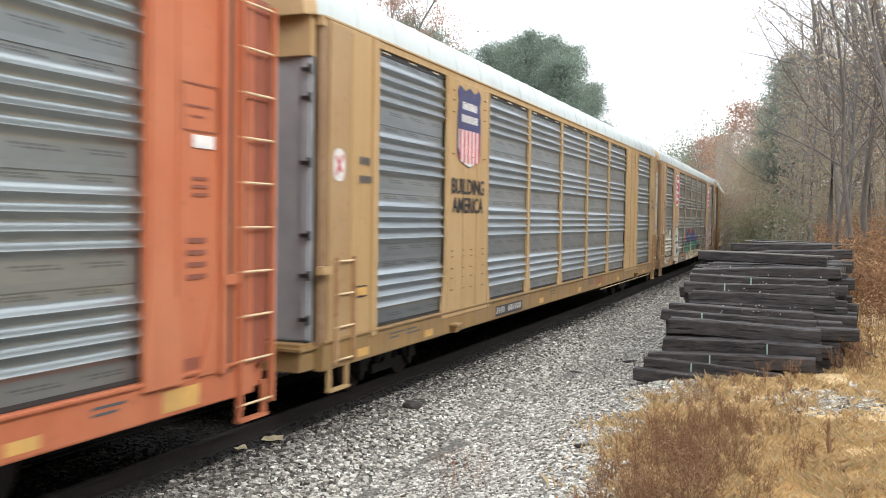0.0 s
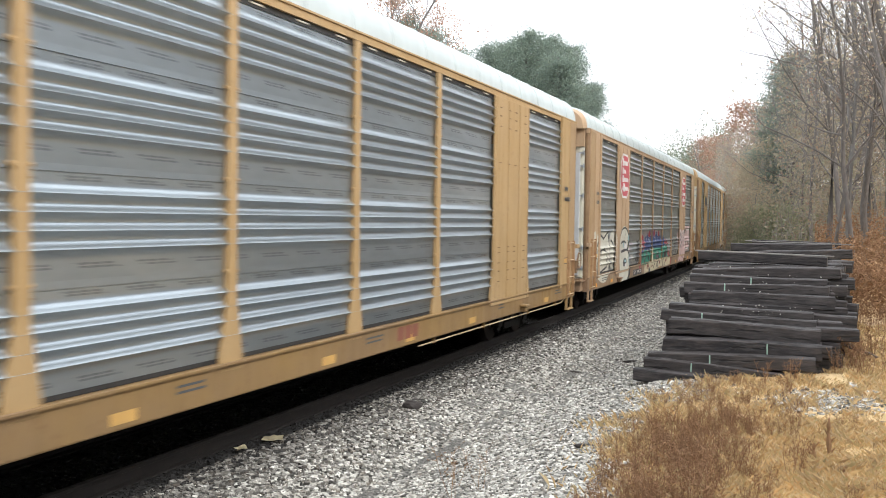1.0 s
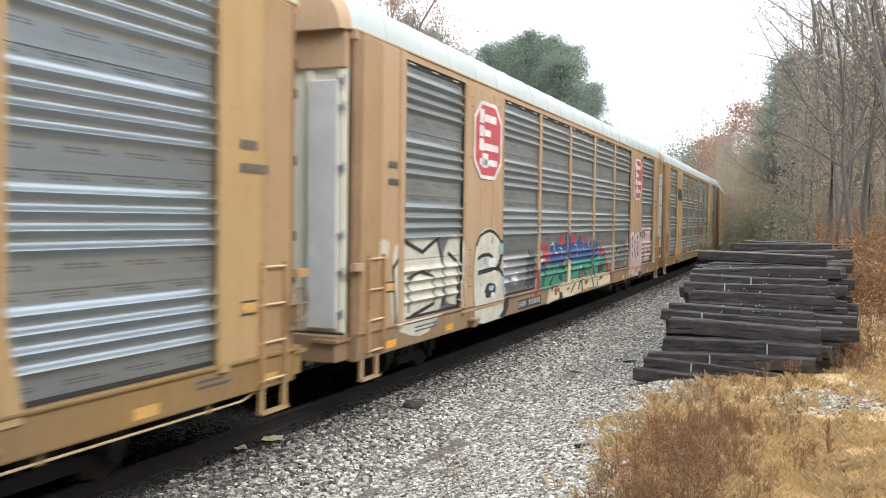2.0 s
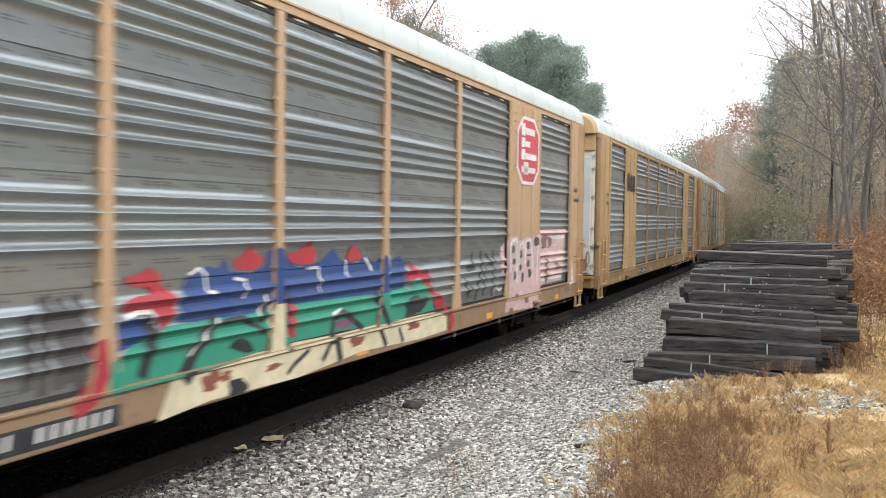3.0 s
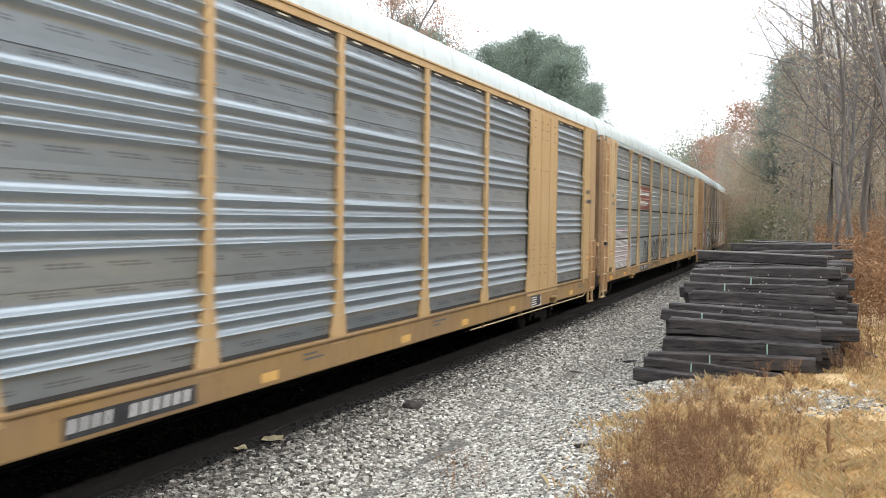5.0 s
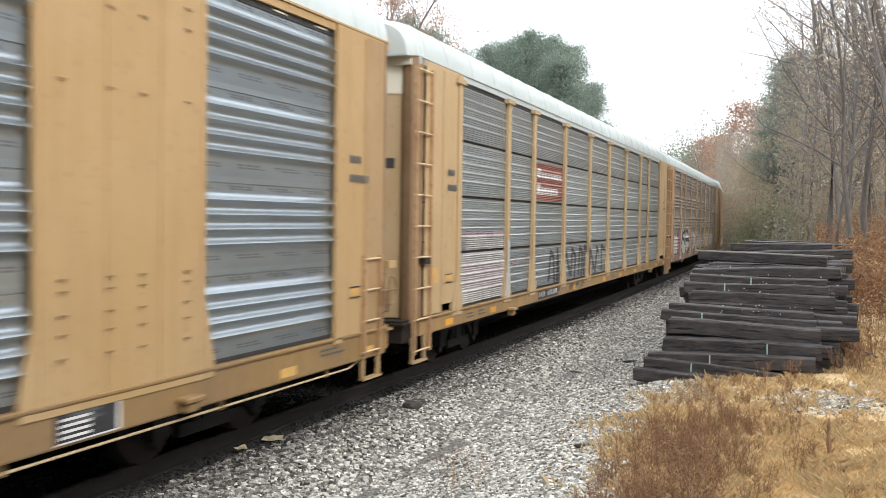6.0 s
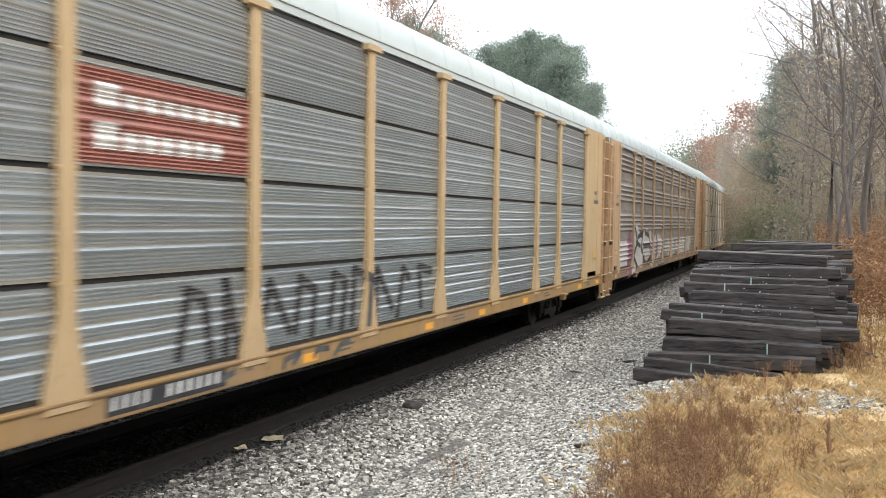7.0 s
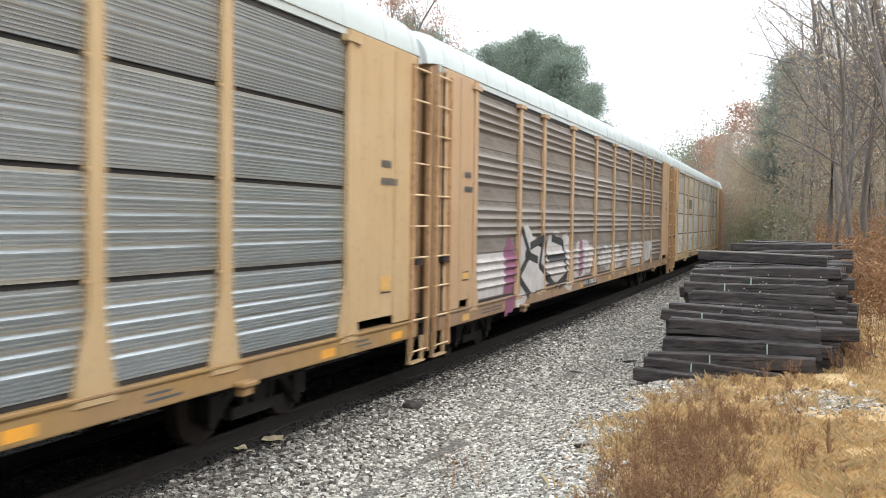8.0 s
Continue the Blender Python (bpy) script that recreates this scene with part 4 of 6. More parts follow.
def lettering(car, words, u, z, height, ink, x):
    """Readable words in the built-in font, flat on a plate of the near side."""
    cu = bpy.data.curves.new("words", "FONT")
    cu.body, cu.align_x, cu.size, cu.offset = words, "CENTER", height * 1.38, 0.008
    tmp = bpy.data.objects.new("words", cu)
    scene.collection.objects.link(tmp)
    me = bpy.data.meshes.new_from_object(tmp.evaluated_get(bpy.context.evaluated_depsgraph_get()))
    bpy.data.objects.remove(tmp)
    bpy.data.curves.remove(cu)
    me.materials.clear()
    me.materials.append(INK[ink])
    ob = part("lettering", me, None, car, "dark block lettering")
    ob.matrix_basis = Matrix.Translation((x, u, z)) @ Matrix(((0, 0, 1, 0), (1, 0, 0, 0), (0, 1, 0, 0), (0, 0, 0, 1)))


def sill_marks(car, seed, plate_u=-6.4, strip="ochre", at_ends=True, **kw):
    """Reflective strips, reporting-mark plates and small stencils along the sill and ends."""
    r = random.Random(seed)
    low = SILL_LO + (0.10 if kw.get("kind") == "b" else 0.0)
    for u in (-12.2, -9.9, -3.3, 0.4, 2.9, 5.6, 10.4, 12.4):
        decal(car, "reflective_strip", [rect(u, u + 0.34, low + 0.06, low + 0.17)], strip, **kw)
    decal(car, "mark_plate", [rect(plate_u, plate_u + 0.62, low + 0.05, low + 0.25), rect(plate_u + 0.62, plate_u + 1.75, low + 0.05, low + 0.25)], "black", **kw)
    bars = [rect(plate_u + 0.06 + 0.14 * k, plate_u + 0.11 + 0.14 * k, low + 0.10, low + 0.22, 0.02) for k in range(4)]
    bars += [rect(plate_u + 0.8 + 0.15 * k, plate_u + 0.86 + 0.15 * k, low + 0.10, low + 0.22, 0.02) for k in range(6)]
    decal(car, "mark_script", bars, "white", 0.008, **kw)
    small = []
    for u in (-11.2, -10.6, -2.4, 1.6, 7.2, 11.3):
        for k in range(2):
            small.append(rect(u, u + r.uniform(0.3, 0.6), 0.88 + 0.06 * k, 0.905 + 0.06 * k))
    decal(car, "stencil_script", small, "dim", 0.006, **kw)
    if not at_ends:
        return
    ends = []
    for u in (-12.2, 12.0):
        for z in (3.1, 3.35):
            ends += [rect(u + 0.11 * k, u + 0.11 * k + 0.075, z, z + 0.1) for k in range(3 if z > 3.2 else 5)]
    decal(car, "stencil_script", ends, "dim", 0.014, **kw)
    boxes = []
    for u in (-12.26, 12.02):
        boxes += [rect(u, u + 0.3, 1.56, 1.575), rect(u, u + 0.3, 1.70, 1.715)]
    decal(car, "stencil_rule", boxes, "black", 0.014, **kw)
    decal(car, "warning_label", [rect(u + 0.02, u + 0.28, 1.585, 1.69) for u in (-12.26, 12.02)], "ochre", 0.012, **kw)


def shield(u, z, w, h):
    """A badge outline: notched top, pointed foot."""
    pts = [(-0.5, 0.42), (-0.42, 0.5), (-0.2, 0.44), (0, 0.5), (0.2, 0.44), (0.42, 0.5), (0.5, 0.42), (0.45, 0.3), (0.5, 0.1), (0.5, -0.3), (0.4, -0.42), (0.12, -0.47), (0, -0.5), (-0.12, -0.47), (-0.4, -0.42), (-0.5, -0.3), (-0.5, 0.1), (-0.45, 0.3)]
    return [(u + a * w, z + b * h) for a, b in pts]


def octagon(u, z, w, h, c=0.24):
    p = [(-0.5, 0.5 - c * 0.9), (-0.5 + c, 0.5), (0.5 - c, 0.5), (0.5, 0.5 - c * 0.9), (0.5, -0.5 + c * 0.9), (0.5 - c, -0.5), (-0.5 + c, -0.5), (-0.5, -0.5 + c * 0.9)]
    return [(u + a * w, z + b * h) for a, b in p]


# the yellow car: badge, slogan, sticker
up = CARS[1]
sill_marks(up, 1)
decal(up, "badge", [shield(-8.07, 4.22, 1.16, 1.40)], "navy", 0.004, "navy, red and white painted badge")
decal(up, "badge_field", [[(-8.6, 4.17), (-7.54, 4.17), (-7.54, 3.85), (-7.66, 3.62), (-8.07, 3.54), (-8.48, 3.62), (-8.6, 3.85)]], "white", 0.007)
decal(up, "badge_stripe", [rect(-8.56 + 0.184 * k, -8.465 + 0.184 * k, 3.60 + (0.05 if k in (0, 5) else 0.0), 4.17) for k in range(6)], "signred", 0.010)
decal(up, "badge_script", [rect(-8.42 + 0.12 * k, -8.33 + 0.12 * k, 4.52, 4.65) for k in range(6)] + [rect(-8.46 + 0.115 * k, -8.375 + 0.115 * k, 4.30, 4.43) for k in range(7)], "white", 0.008)
lettering(up, "BUILDING", -8.07, 3.07, 0.265, "black", SIDE + 0.062)
lettering(up, "AMERICA", -8.07, 2.745, 0.265, "black", SIDE + 0.062)
decal(up, "sticker", [blob(-12.78, 3.30, 0.3, 0.42, 1, 0.0)], "white", 0.014, "white and red round sticker")
decal(up, "sticker_cross", stroke([(-12.86, 3.18), (-12.7, 3.42)], 0.05) + stroke([(-12.86, 3.40), (-12.72, 3.22)], 0.05), "signred", 0.018)
decal(up, "faded_mark", [rect(2.6 + 0.26 * k, 2.82 + 0.26 * k, 0.80, 1.0, 0.03) for k in range(3)], "brown", 0.004)

# the faded tan car: two octagon signs and four pieces of graffiti
kc = CARS[2]
sill_marks(kc, 2, -5.85, "amber")
for u in (-7.95, 8.0):
    decal(kc, "sign", [octagon(u, 4.08, 1.56, 1.42)], "white", 0.004, "red octagon sign with pale bars")
    decal(kc, "sign_field", [octagon(u, 4.08, 1.40, 1.28)], "signred", 0.007)
    decal(kc, "sign_script", [rect(u - 0.5, u - 0.26, 4.38, 4.64), rect(u - 0.24, u + 0.42, 4.42, 4.56), rect(u - 0.5, u - 0.26, 4.14, 4.34), rect(u - 0.24, u + 0.1, 4.16, 4.28),
                            rect(u - 0.5, u - 0.26, 3.88, 4.10), rect(u - 0.24, u + 0.56, 3.90, 4.03), rect(u - 0.34, u - 0.02, 3.58, 3.84), rect(u - 0.48, u + 0.5, 3.62, 3.74)], "white", 0.010)
decal(kc, "graffiti", [blob(-11.0, 1.60, 2.1, 1.55, 4, 0.08), blob(-9.45, 1.75, 0.9, 1.15, 5, 0.12), blob(-12.4, 2.15, 0.45, 0.4, 8), [(-8.64, 1.74), (-8.52, 2.21), (-8.33, 2.38), (-8.03, 2.46), (-7.78, 2.47), (-7.48, 2.41), (-7.19, 2.26), (-6.99, 2.1), (-6.93, 1.9), (-6.97, 1.67), (-6.69, 1.4), (-6.47, 1.13), (-6.49, 0.89), (-6.74, 0.69), (-7.48, 0.69), (-8.04, 0.68), (-8.43, 0.77), (-8.61, 1.25)]], "bone", 0.005, "off-white graffiti figures with thick black curves")
decal(kc, "graffiti", stroke([(-11.9, 1.1), (-12.0, 1.9), (-11.5, 2.28), (-10.8, 2.1), (-10.2, 2.3), (-9.95, 1.9), (-9.9, 1.2)], 0.07) + stroke([(-11.3, 1.2), (-11.4, 1.7), (-10.9, 1.8), (-10.4, 1.7), (-10.3, 1.25), (-11.2, 1.12)], 0.06) + stroke([(-9.7, 2.05), (-9.3, 1.9), (-9.25, 1.2), (-9.1, 0.95)], 0.07), "black", 0.009)
decal(kc, "graffiti", stroke([(-8.52, 2.16), (-8.33, 2.33), (-8.03, 2.4), (-7.78, 2.42), (-7.52, 2.38), (-7.27, 2.28), (-7.1, 2.17)], 0.06) + stroke([(-7.08, 2.16), (-7.01, 2.04), (-7.13, 1.85), (-7.27, 1.7)], 0.15) + stroke([(-8.43, 1.91), (-8.23, 1.96), (-8.03, 1.97), (-7.82, 1.97), (-7.63, 1.91), (-7.44, 1.77), (-7.27, 1.68)], 0.07) + stroke([(-8.4, 1.65), (-8.03, 1.67), (-7.75, 1.68), (-7.48, 1.71), (-7.15, 1.64), (-6.88, 1.5), (-6.67, 1.3)], 0.09), "black", 0.009)
decal(kc, "graffiti", [blob(-7.71, 1.29, 0.60, 0.27, 201, 0.06), [(-6.83, 1.12), (-6.47, 1.13), (-6.48, 0.88), (-6.74, 0.69), (-7.12, 0.71), (-6.83, 0.85)]] + stroke([(-8.04, 1.29), (-7.89, 1.31)], 0.05) + stroke([(-7.67, 2.17), (-7.58, 2.35)], 0.03), "black", 0.009)
decal(kc, "graffiti", [blob(-7.11, 2.06, 0.30, 0.20, 202, 0.12), blob(-6.83, 1.35, 0.37, 0.37, 203, 0.12), blob(-7.67, 1.33, 0.27, 0.10, 204, 0.12), blob(-8.05, 1.86, 0.18, 0.17, 205, 0.12)], "iceblue", 0.012)
decal(kc, "graffiti", [blob(-7.58, 1.2, 0.21, 0.09, 206, 0.12), blob(-7.63, 1.81, 0.46, 0.18, 207, 0.12)], "white", 0.012)
decal(kc, "graffiti", [blob(-6.69, 1.7, 0.53, 0.23, 208, 0.3), blob(-6.62, 1.43, 0.35, 0.18, 209, 0.3), blob(-6.21, 1.86, 0.20, 0.08, 210, 0.12)], "mauve", 0.005)
decal(kc, "graffiti", [blob(-5.97, 1.41, 0.37, 0.24, 211, 0.25)], "white", 0.006)
decal(kc, "graffiti", scrawl(-5.1, -4.46, 1.15, 1.95, 4, 71, 0.11), "smoke", 0.005)
decal(kc, "graffiti", [[(-3.27, 1.58), (-3.18, 1.92), (-3.05, 2.08), (-2.81, 2.11), (-2.59, 2.08), (-2.49, 2.18), (-2.39, 2.04), (-1.99, 2.0), (-1.71, 2.08), (-1.68, 2.23), (-1.5, 2.28), (-1.31, 2.17), (-1.01, 2.02), (-0.52, 2.06), (-0.37, 2.12), (-0.17, 2.24), (0.03, 2.06), (0.54, 2.01), (0.72, 2.12), (1.01, 1.99), (1.25, 2.1), (1.46, 2.02), (1.83, 2.06), (2.0, 1.95), (2.01, 1.55), (1.11, 1.52), (0.04, 1.54), (-0.87, 1.56), (-1.64, 1.56), (-2.1, 1.53), (-2.8, 1.54)], [(-4.14, 1.4), (-4.11, 1.62), (-3.94, 1.69), (-3.72, 1.66), (-3.7, 1.48), (-3.94, 1.41)]], "blue", 0.006, "blue, green and red graffiti mural")
decal(kc, "graffiti", [[(-4.24, 1.02), (-4.21, 1.32), (-3.72, 1.48), (-3.41, 1.56), (-2.8, 1.56), (-2.1, 1.55), (-1.64, 1.58), (-0.87, 1.58), (0.04, 1.57), (1.11, 1.55), (2.01, 1.58), (2.18, 1.52), (2.41, 1.63), (2.78, 1.64), (3.1, 1.45), (3.18, 1.13), (2.19, 1.12), (1.12, 1.1), (0.04, 1.13), (-1.14, 1.13), (-1.87, 1.1), (-2.9, 1.06), (-3.65, 1.03)]], "green", 0.009)
decal(kc, "graffiti", [[(-3.99, 2.06), (-3.79, 2.09), (-3.66, 2.14), (-3.51, 2.07), (-3.49, 1.95), (-3.33, 1.87), (-3.29, 1.77), (-3.37, 1.59), (-3.49, 1.54), (-3.61, 1.71), (-3.87, 1.75), (-4.01, 1.74), (-4.04, 1.84), (-3.83, 1.88), (-3.65, 1.88), (-3.68, 1.95), (-3.94, 1.98)], [(-2.34, 2.16), (-2.21, 2.19), (-2.02, 2.31), (-1.88, 2.2), (-1.74, 2.15), (-1.91, 2.03), (-2.29, 2.05)], [(-1.28, 2.19), (-1.01, 2.22), (-0.81, 2.34), (-0.59, 2.19), (-0.66, 2.07), (-0.88, 2.04), (-1.18, 2.08)], [(0.15, 2.1), (0.36, 2.27), (0.58, 2.17), (0.59, 2.06), (0.28, 2.03)]], "red", 0.011)
decal(kc, "graffiti", [[(2.06, 1.66), (2.11, 1.81), (2.26, 1.96), (2.53, 1.76), (2.9, 1.8), (3.04, 1.48), (3.58, 1.29), (3.66, 1.14), (3.31, 1.14), (2.91, 1.49), (2.53, 1.71)], [(-1.27, 1.18), (-1.27, 1.6), (-1.11, 1.58), (-1.08, 1.18)]] + stroke([(-4.35, 1.49), (-4.32, 1.23), (-4.45, 1.05), (-4.6, 0.98)], 0.16) + stroke([(3.66, 1.11), (3.88, 0.91), (3.74, 0.75)], 0.12), "red", 0.012)
decal(kc, "graffiti", [blob(0.13, 1.22, 0.42, 0.12, 212, 0.12)], "purple", 0.014)
decal(kc, "graffiti", [[(-3.61, 0.67), (-3.41, 1.03), (-2.9, 1.05), (-1.87, 1.1), (-1.14, 1.12), (0.04, 1.1), (1.12, 1.11), (3.18, 1.1), (3.59, 0.99), (3.6, 0.76), (2.43, 0.74), (0.57, 0.8), (-1.13, 0.7), (-2.8, 0.73)], [(-1.67, 1.06), (-1.67, 1.62), (-1.4, 1.62), (-1.39, 1.1)]], "cream", 0.01)
decal(kc, "graffiti", stroke([(-3.7, 1.66), (-3.63, 1.47), (-3.74, 1.15)], 0.15) + stroke([(-2.69, 1.54), (-2.99, 1.25), (-3.18, 1.02)], 0.16) + stroke([(-2.57, 1.51), (-2.21, 1.52), (-1.88, 1.39), (-1.76, 1.32)], 0.07) + stroke([(-1.73, 1.74), (-1.82, 1.46)], 0.1) + stroke([(-1.31, 1.78), (-1.31, 1.06)], 0.09), "black", 0.013)
decal(kc, "graffiti", [[(-2.41, 1.22), (-2.31, 1.29), (-2.18, 1.3), (-2.03, 1.25), (-1.93, 1.13), (-2.1, 1.12)], blob(2.42, 1.27, 0.72, 0.32, 213, 0.25), blob(-2.33, 0.79, 0.34, 0.18, 214, 0.2)] + stroke([(-0.23, 1.02), (-0.14, 1.32), (0.08, 1.38), (0.34, 1.27), (0.65, 1.11)], 0.09) + stroke([(1.0, 1.56), (1.37, 1.1)], 0.12), "black", 0.013)
decal(kc, "graffiti", stroke([(-0.16, 1.08), (-0.07, 0.8)], 0.14) + stroke([(-0.86, 1.0), (-1.2, 0.87), (-1.33, 0.79)], 0.06) + stroke([(-0.31, 1.03), (-0.5, 0.84)], 0.08) + stroke([(1.12, 1.03), (1.28, 0.81)], 0.1) + stroke([(1.74, 0.98), (1.86, 0.79)], 0.08), "black", 0.014)
decal(kc, "graffiti", [blob(-2.8, 0.93, 0.28, 0.20, 215, 0.3), blob(-2.54, 0.94, 0.20, 0.10, 216, 0.3), blob(-1.64, 0.91, 0.30, 0.07, 217, 0.3), blob(0.39, 0.96, 0.35, 0.14, 218, 0.3), blob(2.25, 0.98, 0.47, 0.11, 219, 0.3)], "brown", 0.013)
decal(kc, "graffiti", stroke([(-3.08, 2.04), (-2.92, 2.1), (-2.83, 2.03), (-2.81, 1.85), (-2.71, 1.84)], 0.035) + stroke([(-2.32, 1.96), (-2.12, 1.93), (-2.16, 1.74)], 0.035) + stroke([(-1.73, 1.74), (-1.91, 1.53)], 0.035) + stroke([(-0.81, 2.0), (-0.55, 2.0), (-0.55, 1.7)], 0.035) + stroke([(0.15, 2.05), (0.16, 1.85)], 0.04), "white", 0.016)
decal(kc, "graffiti", stroke([(0.72, 2.07), (0.91, 1.9)], 0.05) + stroke([(-4.01, 1.7), (-3.83, 1.73), (-3.66, 1.72), (-3.65, 1.62)], 0.04) + stroke([(-2.64, 1.56), (-3.07, 1.23)], 0.03) + stroke([(-0.24, 1.38), (0.04, 1.43)], 0.03) + stroke([(1.35, 2.08), (1.41, 1.77)], 0.03), "white", 0.016)
decal(kc, "graffiti", stroke([(4.92, 2.02), (4.9, 1.87), (4.65, 1.73), (5.07, 1.74)], 0.08) + stroke([(4.56, 1.55), (4.74, 1.25), (4.88, 1.39)], 0.09) + stroke([(5.37, 2.01), (5.37, 1.72), (5.12, 1.17)], 0.1) + stroke([(5.67, 1.96), (5.92, 1.78)], 0.08) + stroke([(5.59, 1.7), (5.53, 1.21)], 0.08) + stroke([(6.07, 2.01), (6.02, 1.18)], 0.09), "smoke", 0.006, "thin dark sprayed tag")
decal(kc, "graffiti", [[(6.51, 1.61), (6.5, 2.06), (6.76, 2.18), (6.81, 2.27), (7.33, 2.29), (7.44, 2.19), (7.75, 2.22), (8.08, 2.27), (8.32, 2.23), (8.6, 2.26), (9.02, 2.34), (9.06, 1.06), (8.54, 1.02), (6.82, 1.04), (6.81, 1.45)], [(9.04, 2.4), (11.47, 2.42), (11.36, 2.0), (11.13, 1.18), (9.07, 1.15)], [(11.53, 1.0), (11.67, 1.57), (11.95, 1.66), (12.18, 1.04)], [(6.75, 1.02), (9.01, 0.97), (9.04, 0.77), (8.55, 0.71), (7.32, 0.76), (6.68, 0.77)]], "pink", 0.006, "pale pink graffiti letters with dark dashes")
decal(kc, "graffiti", stroke([(6.9, 1.59), (6.89, 2.12), (7.03, 2.21), (7.26, 2.22), (7.35, 2.13), (7.31, 1.36)], 0.07) + stroke([(7.45, 1.7), (7.49, 2.09), (7.69, 2.16), (7.79, 2.04)], 0.06) + stroke([(7.87, 1.71), (7.93, 2.15), (8.21, 2.22), (8.31, 2.1), (8.46, 1.57)], 0.06) + stroke([(8.81, 2.27), (8.75, 1.22)], 0.06), "white", 0.01)
decal(kc, "graffiti", [[(9.06, 2.25), (11.35, 2.28), (11.35, 2.19), (9.06, 2.18)], [(9.07, 1.68), (11.24, 1.67), (11.24, 1.58), (9.07, 1.6)], [(9.08, 1.32), (11.12, 1.32), (11.12, 1.24), (9.08, 1.24)], [(11.6, 1.02), (11.76, 1.51), (11.93, 1.44), (12.06, 1.03)]], "white", 0.01)
decal(kc, "graffiti", [blob(7.06, 2.03, 0.20, 0.15, 220, 0.12), blob(7.12, 1.78, 0.18, 0.13, 221, 0.12), blob(7.2, 1.49, 0.16, 0.18, 222, 0.12), blob(7.58, 1.91, 0.16, 0.18, 223, 0.12), blob(7.55, 1.64, 0.15, 0.13, 224, 0.12), blob(7.71, 1.43, 0.16, 0.21, 225, 0.12), blob(8.07, 2.09, 0.23, 0.17, 226, 0.12), blob(8.13, 1.88, 0.34, 0.05, 227, 0.12), blob(8.09, 1.7, 0.20, 0.14, 228, 0.12), blob(8.2, 1.49, 0.24, 0.18, 229, 0.12), blob(8.68, 2.16, 0.42, 0.19, 230, 0.12)], "smoke", 0.012)
decal(kc, "graffiti", [blob(9.58, 2.15, 0.52, 0.28, 231, 0.3), blob(10.02, 2.12, 0.29, 0.29, 232, 0.3), blob(9.76, 1.45, 0.29, 0.52, 233, 0.3), blob(7.35, 1.04, 0.20, 0.16, 234, 0.2), blob(7.06, 0.78, 0.25, 0.12, 235, 0.2), blob(10.68, 1.53, 0.48, 0.15, 236, 0.3), blob(8.11, 0.93, 0.30, 0.14, 237, 0.2)], "umber", 0.012)
decal(kc, "graffiti", stroke([(6.18, 1.23), (6.29, 1.31), (6.45, 1.23), (6.61, 1.27)], 0.04), "white", 0.01)

# the second yellow car: dark block mark
cs = CARS[3]
sill_marks(cs, 3, -6.2)
decal(cs, "mark_shape", [blob(-8.64, 3.92, 0.56, 0.60, 2, 0.03), blob(-8.12, 3.90, 0.46, 0.58, 3, 0.04), rect(-7.86, -7.40, 3.63, 4.17)], "black", 0.004, "dark block shapes of a painted mark")
decal(cs, "placard", [rect(7.05, 7.8, 0.735, 0.985)], "black", 0.005, "black and white placard on the sill")
decal(cs, "placard_script", [rect(7.1, 7.45, 0.76 + 0.05 * k, 0.785 + 0.05 * k) for k in range(4)] + [rect(7.05, 7.8, 0.72, 0.735), rect(7.76, 7.8, 0.735, 0.985)], "white", 0.009)
decal(cs, "mark_under", [rect(-7.8, -7.42, 3.57, 3.60)], "dim", 0.004)

# the tan car with fine ribs
cp = CARS[4]
sill_marks(cp, 4, -6.6, "amber", kind="b")
decal(cp, "sign", [rect(-7.38, -4.87, 3.07, 3.90)], "brick", 0.004, "faded brick-red painted sign with white bars", kind="b")
decal(cp, "sign_script", [rect(-7.15, -6.86, 3.56, 3.78), *[rect(-6.8 + 0.26 * k, -6.6 + 0.26 * k, 3.56, 3.71) for k in range(7)], rect(-7.15, -6.86, 3.20, 3.44), *[rect(-6.8 + 0.25 * k, -6.6 + 0.25 * k, 3.20, 3.37) for k in range(6)]], "white", 0.009, kind="b")
decal(cp, "graffiti", [rect(-11.86, -9.42, 1.12, 2.03), *[blob(-11.4 + 0.55 * k, 2.2, 0.5, 0.34, 90 + k, 0.2) for k in range(4)], blob(-9.36, 1.7, 0.36, 1.2, 96, 0.15)], "washed", 0.004, "washed-out white graffiti block", kind="b")
decal(cp, "graffiti", scrawl(-11.7, -9.6, 1.3, 1.9, 5, 12, 0.05) + [blob(-11.5 + 0.6 * k, 2.36, 0.4, 0.08, 100 + k, 0.3) for k in range(4)] + [blob(-8.7, 1.75, 0.3, 0.12, 106)], "mauve", 0.008, kind="b")
decal(cp, "graffiti", scrawl(-6.1, 0.4, 1.12, 2.0, 9, 13, 0.13), "smoke", 0.006, "dark sprayed tag in tall strokes", kind="b")
decal(cp, "graffiti", scrawl(-5.6, -2.4, 0.84, 1.05, 5, 14, 0.07), "dim", 0.007, kind="b")
decal(cp, "end_label", [rect(-12.85, -12.6, 1.6, 1.85), rect(12.0, 12.3, 1.6, 1.8)], "ochre", 0.014, kind="b")

# the browned car
br = CARS[5]
sill_marks(br, 5, -3.0, kind="b", sec="a")
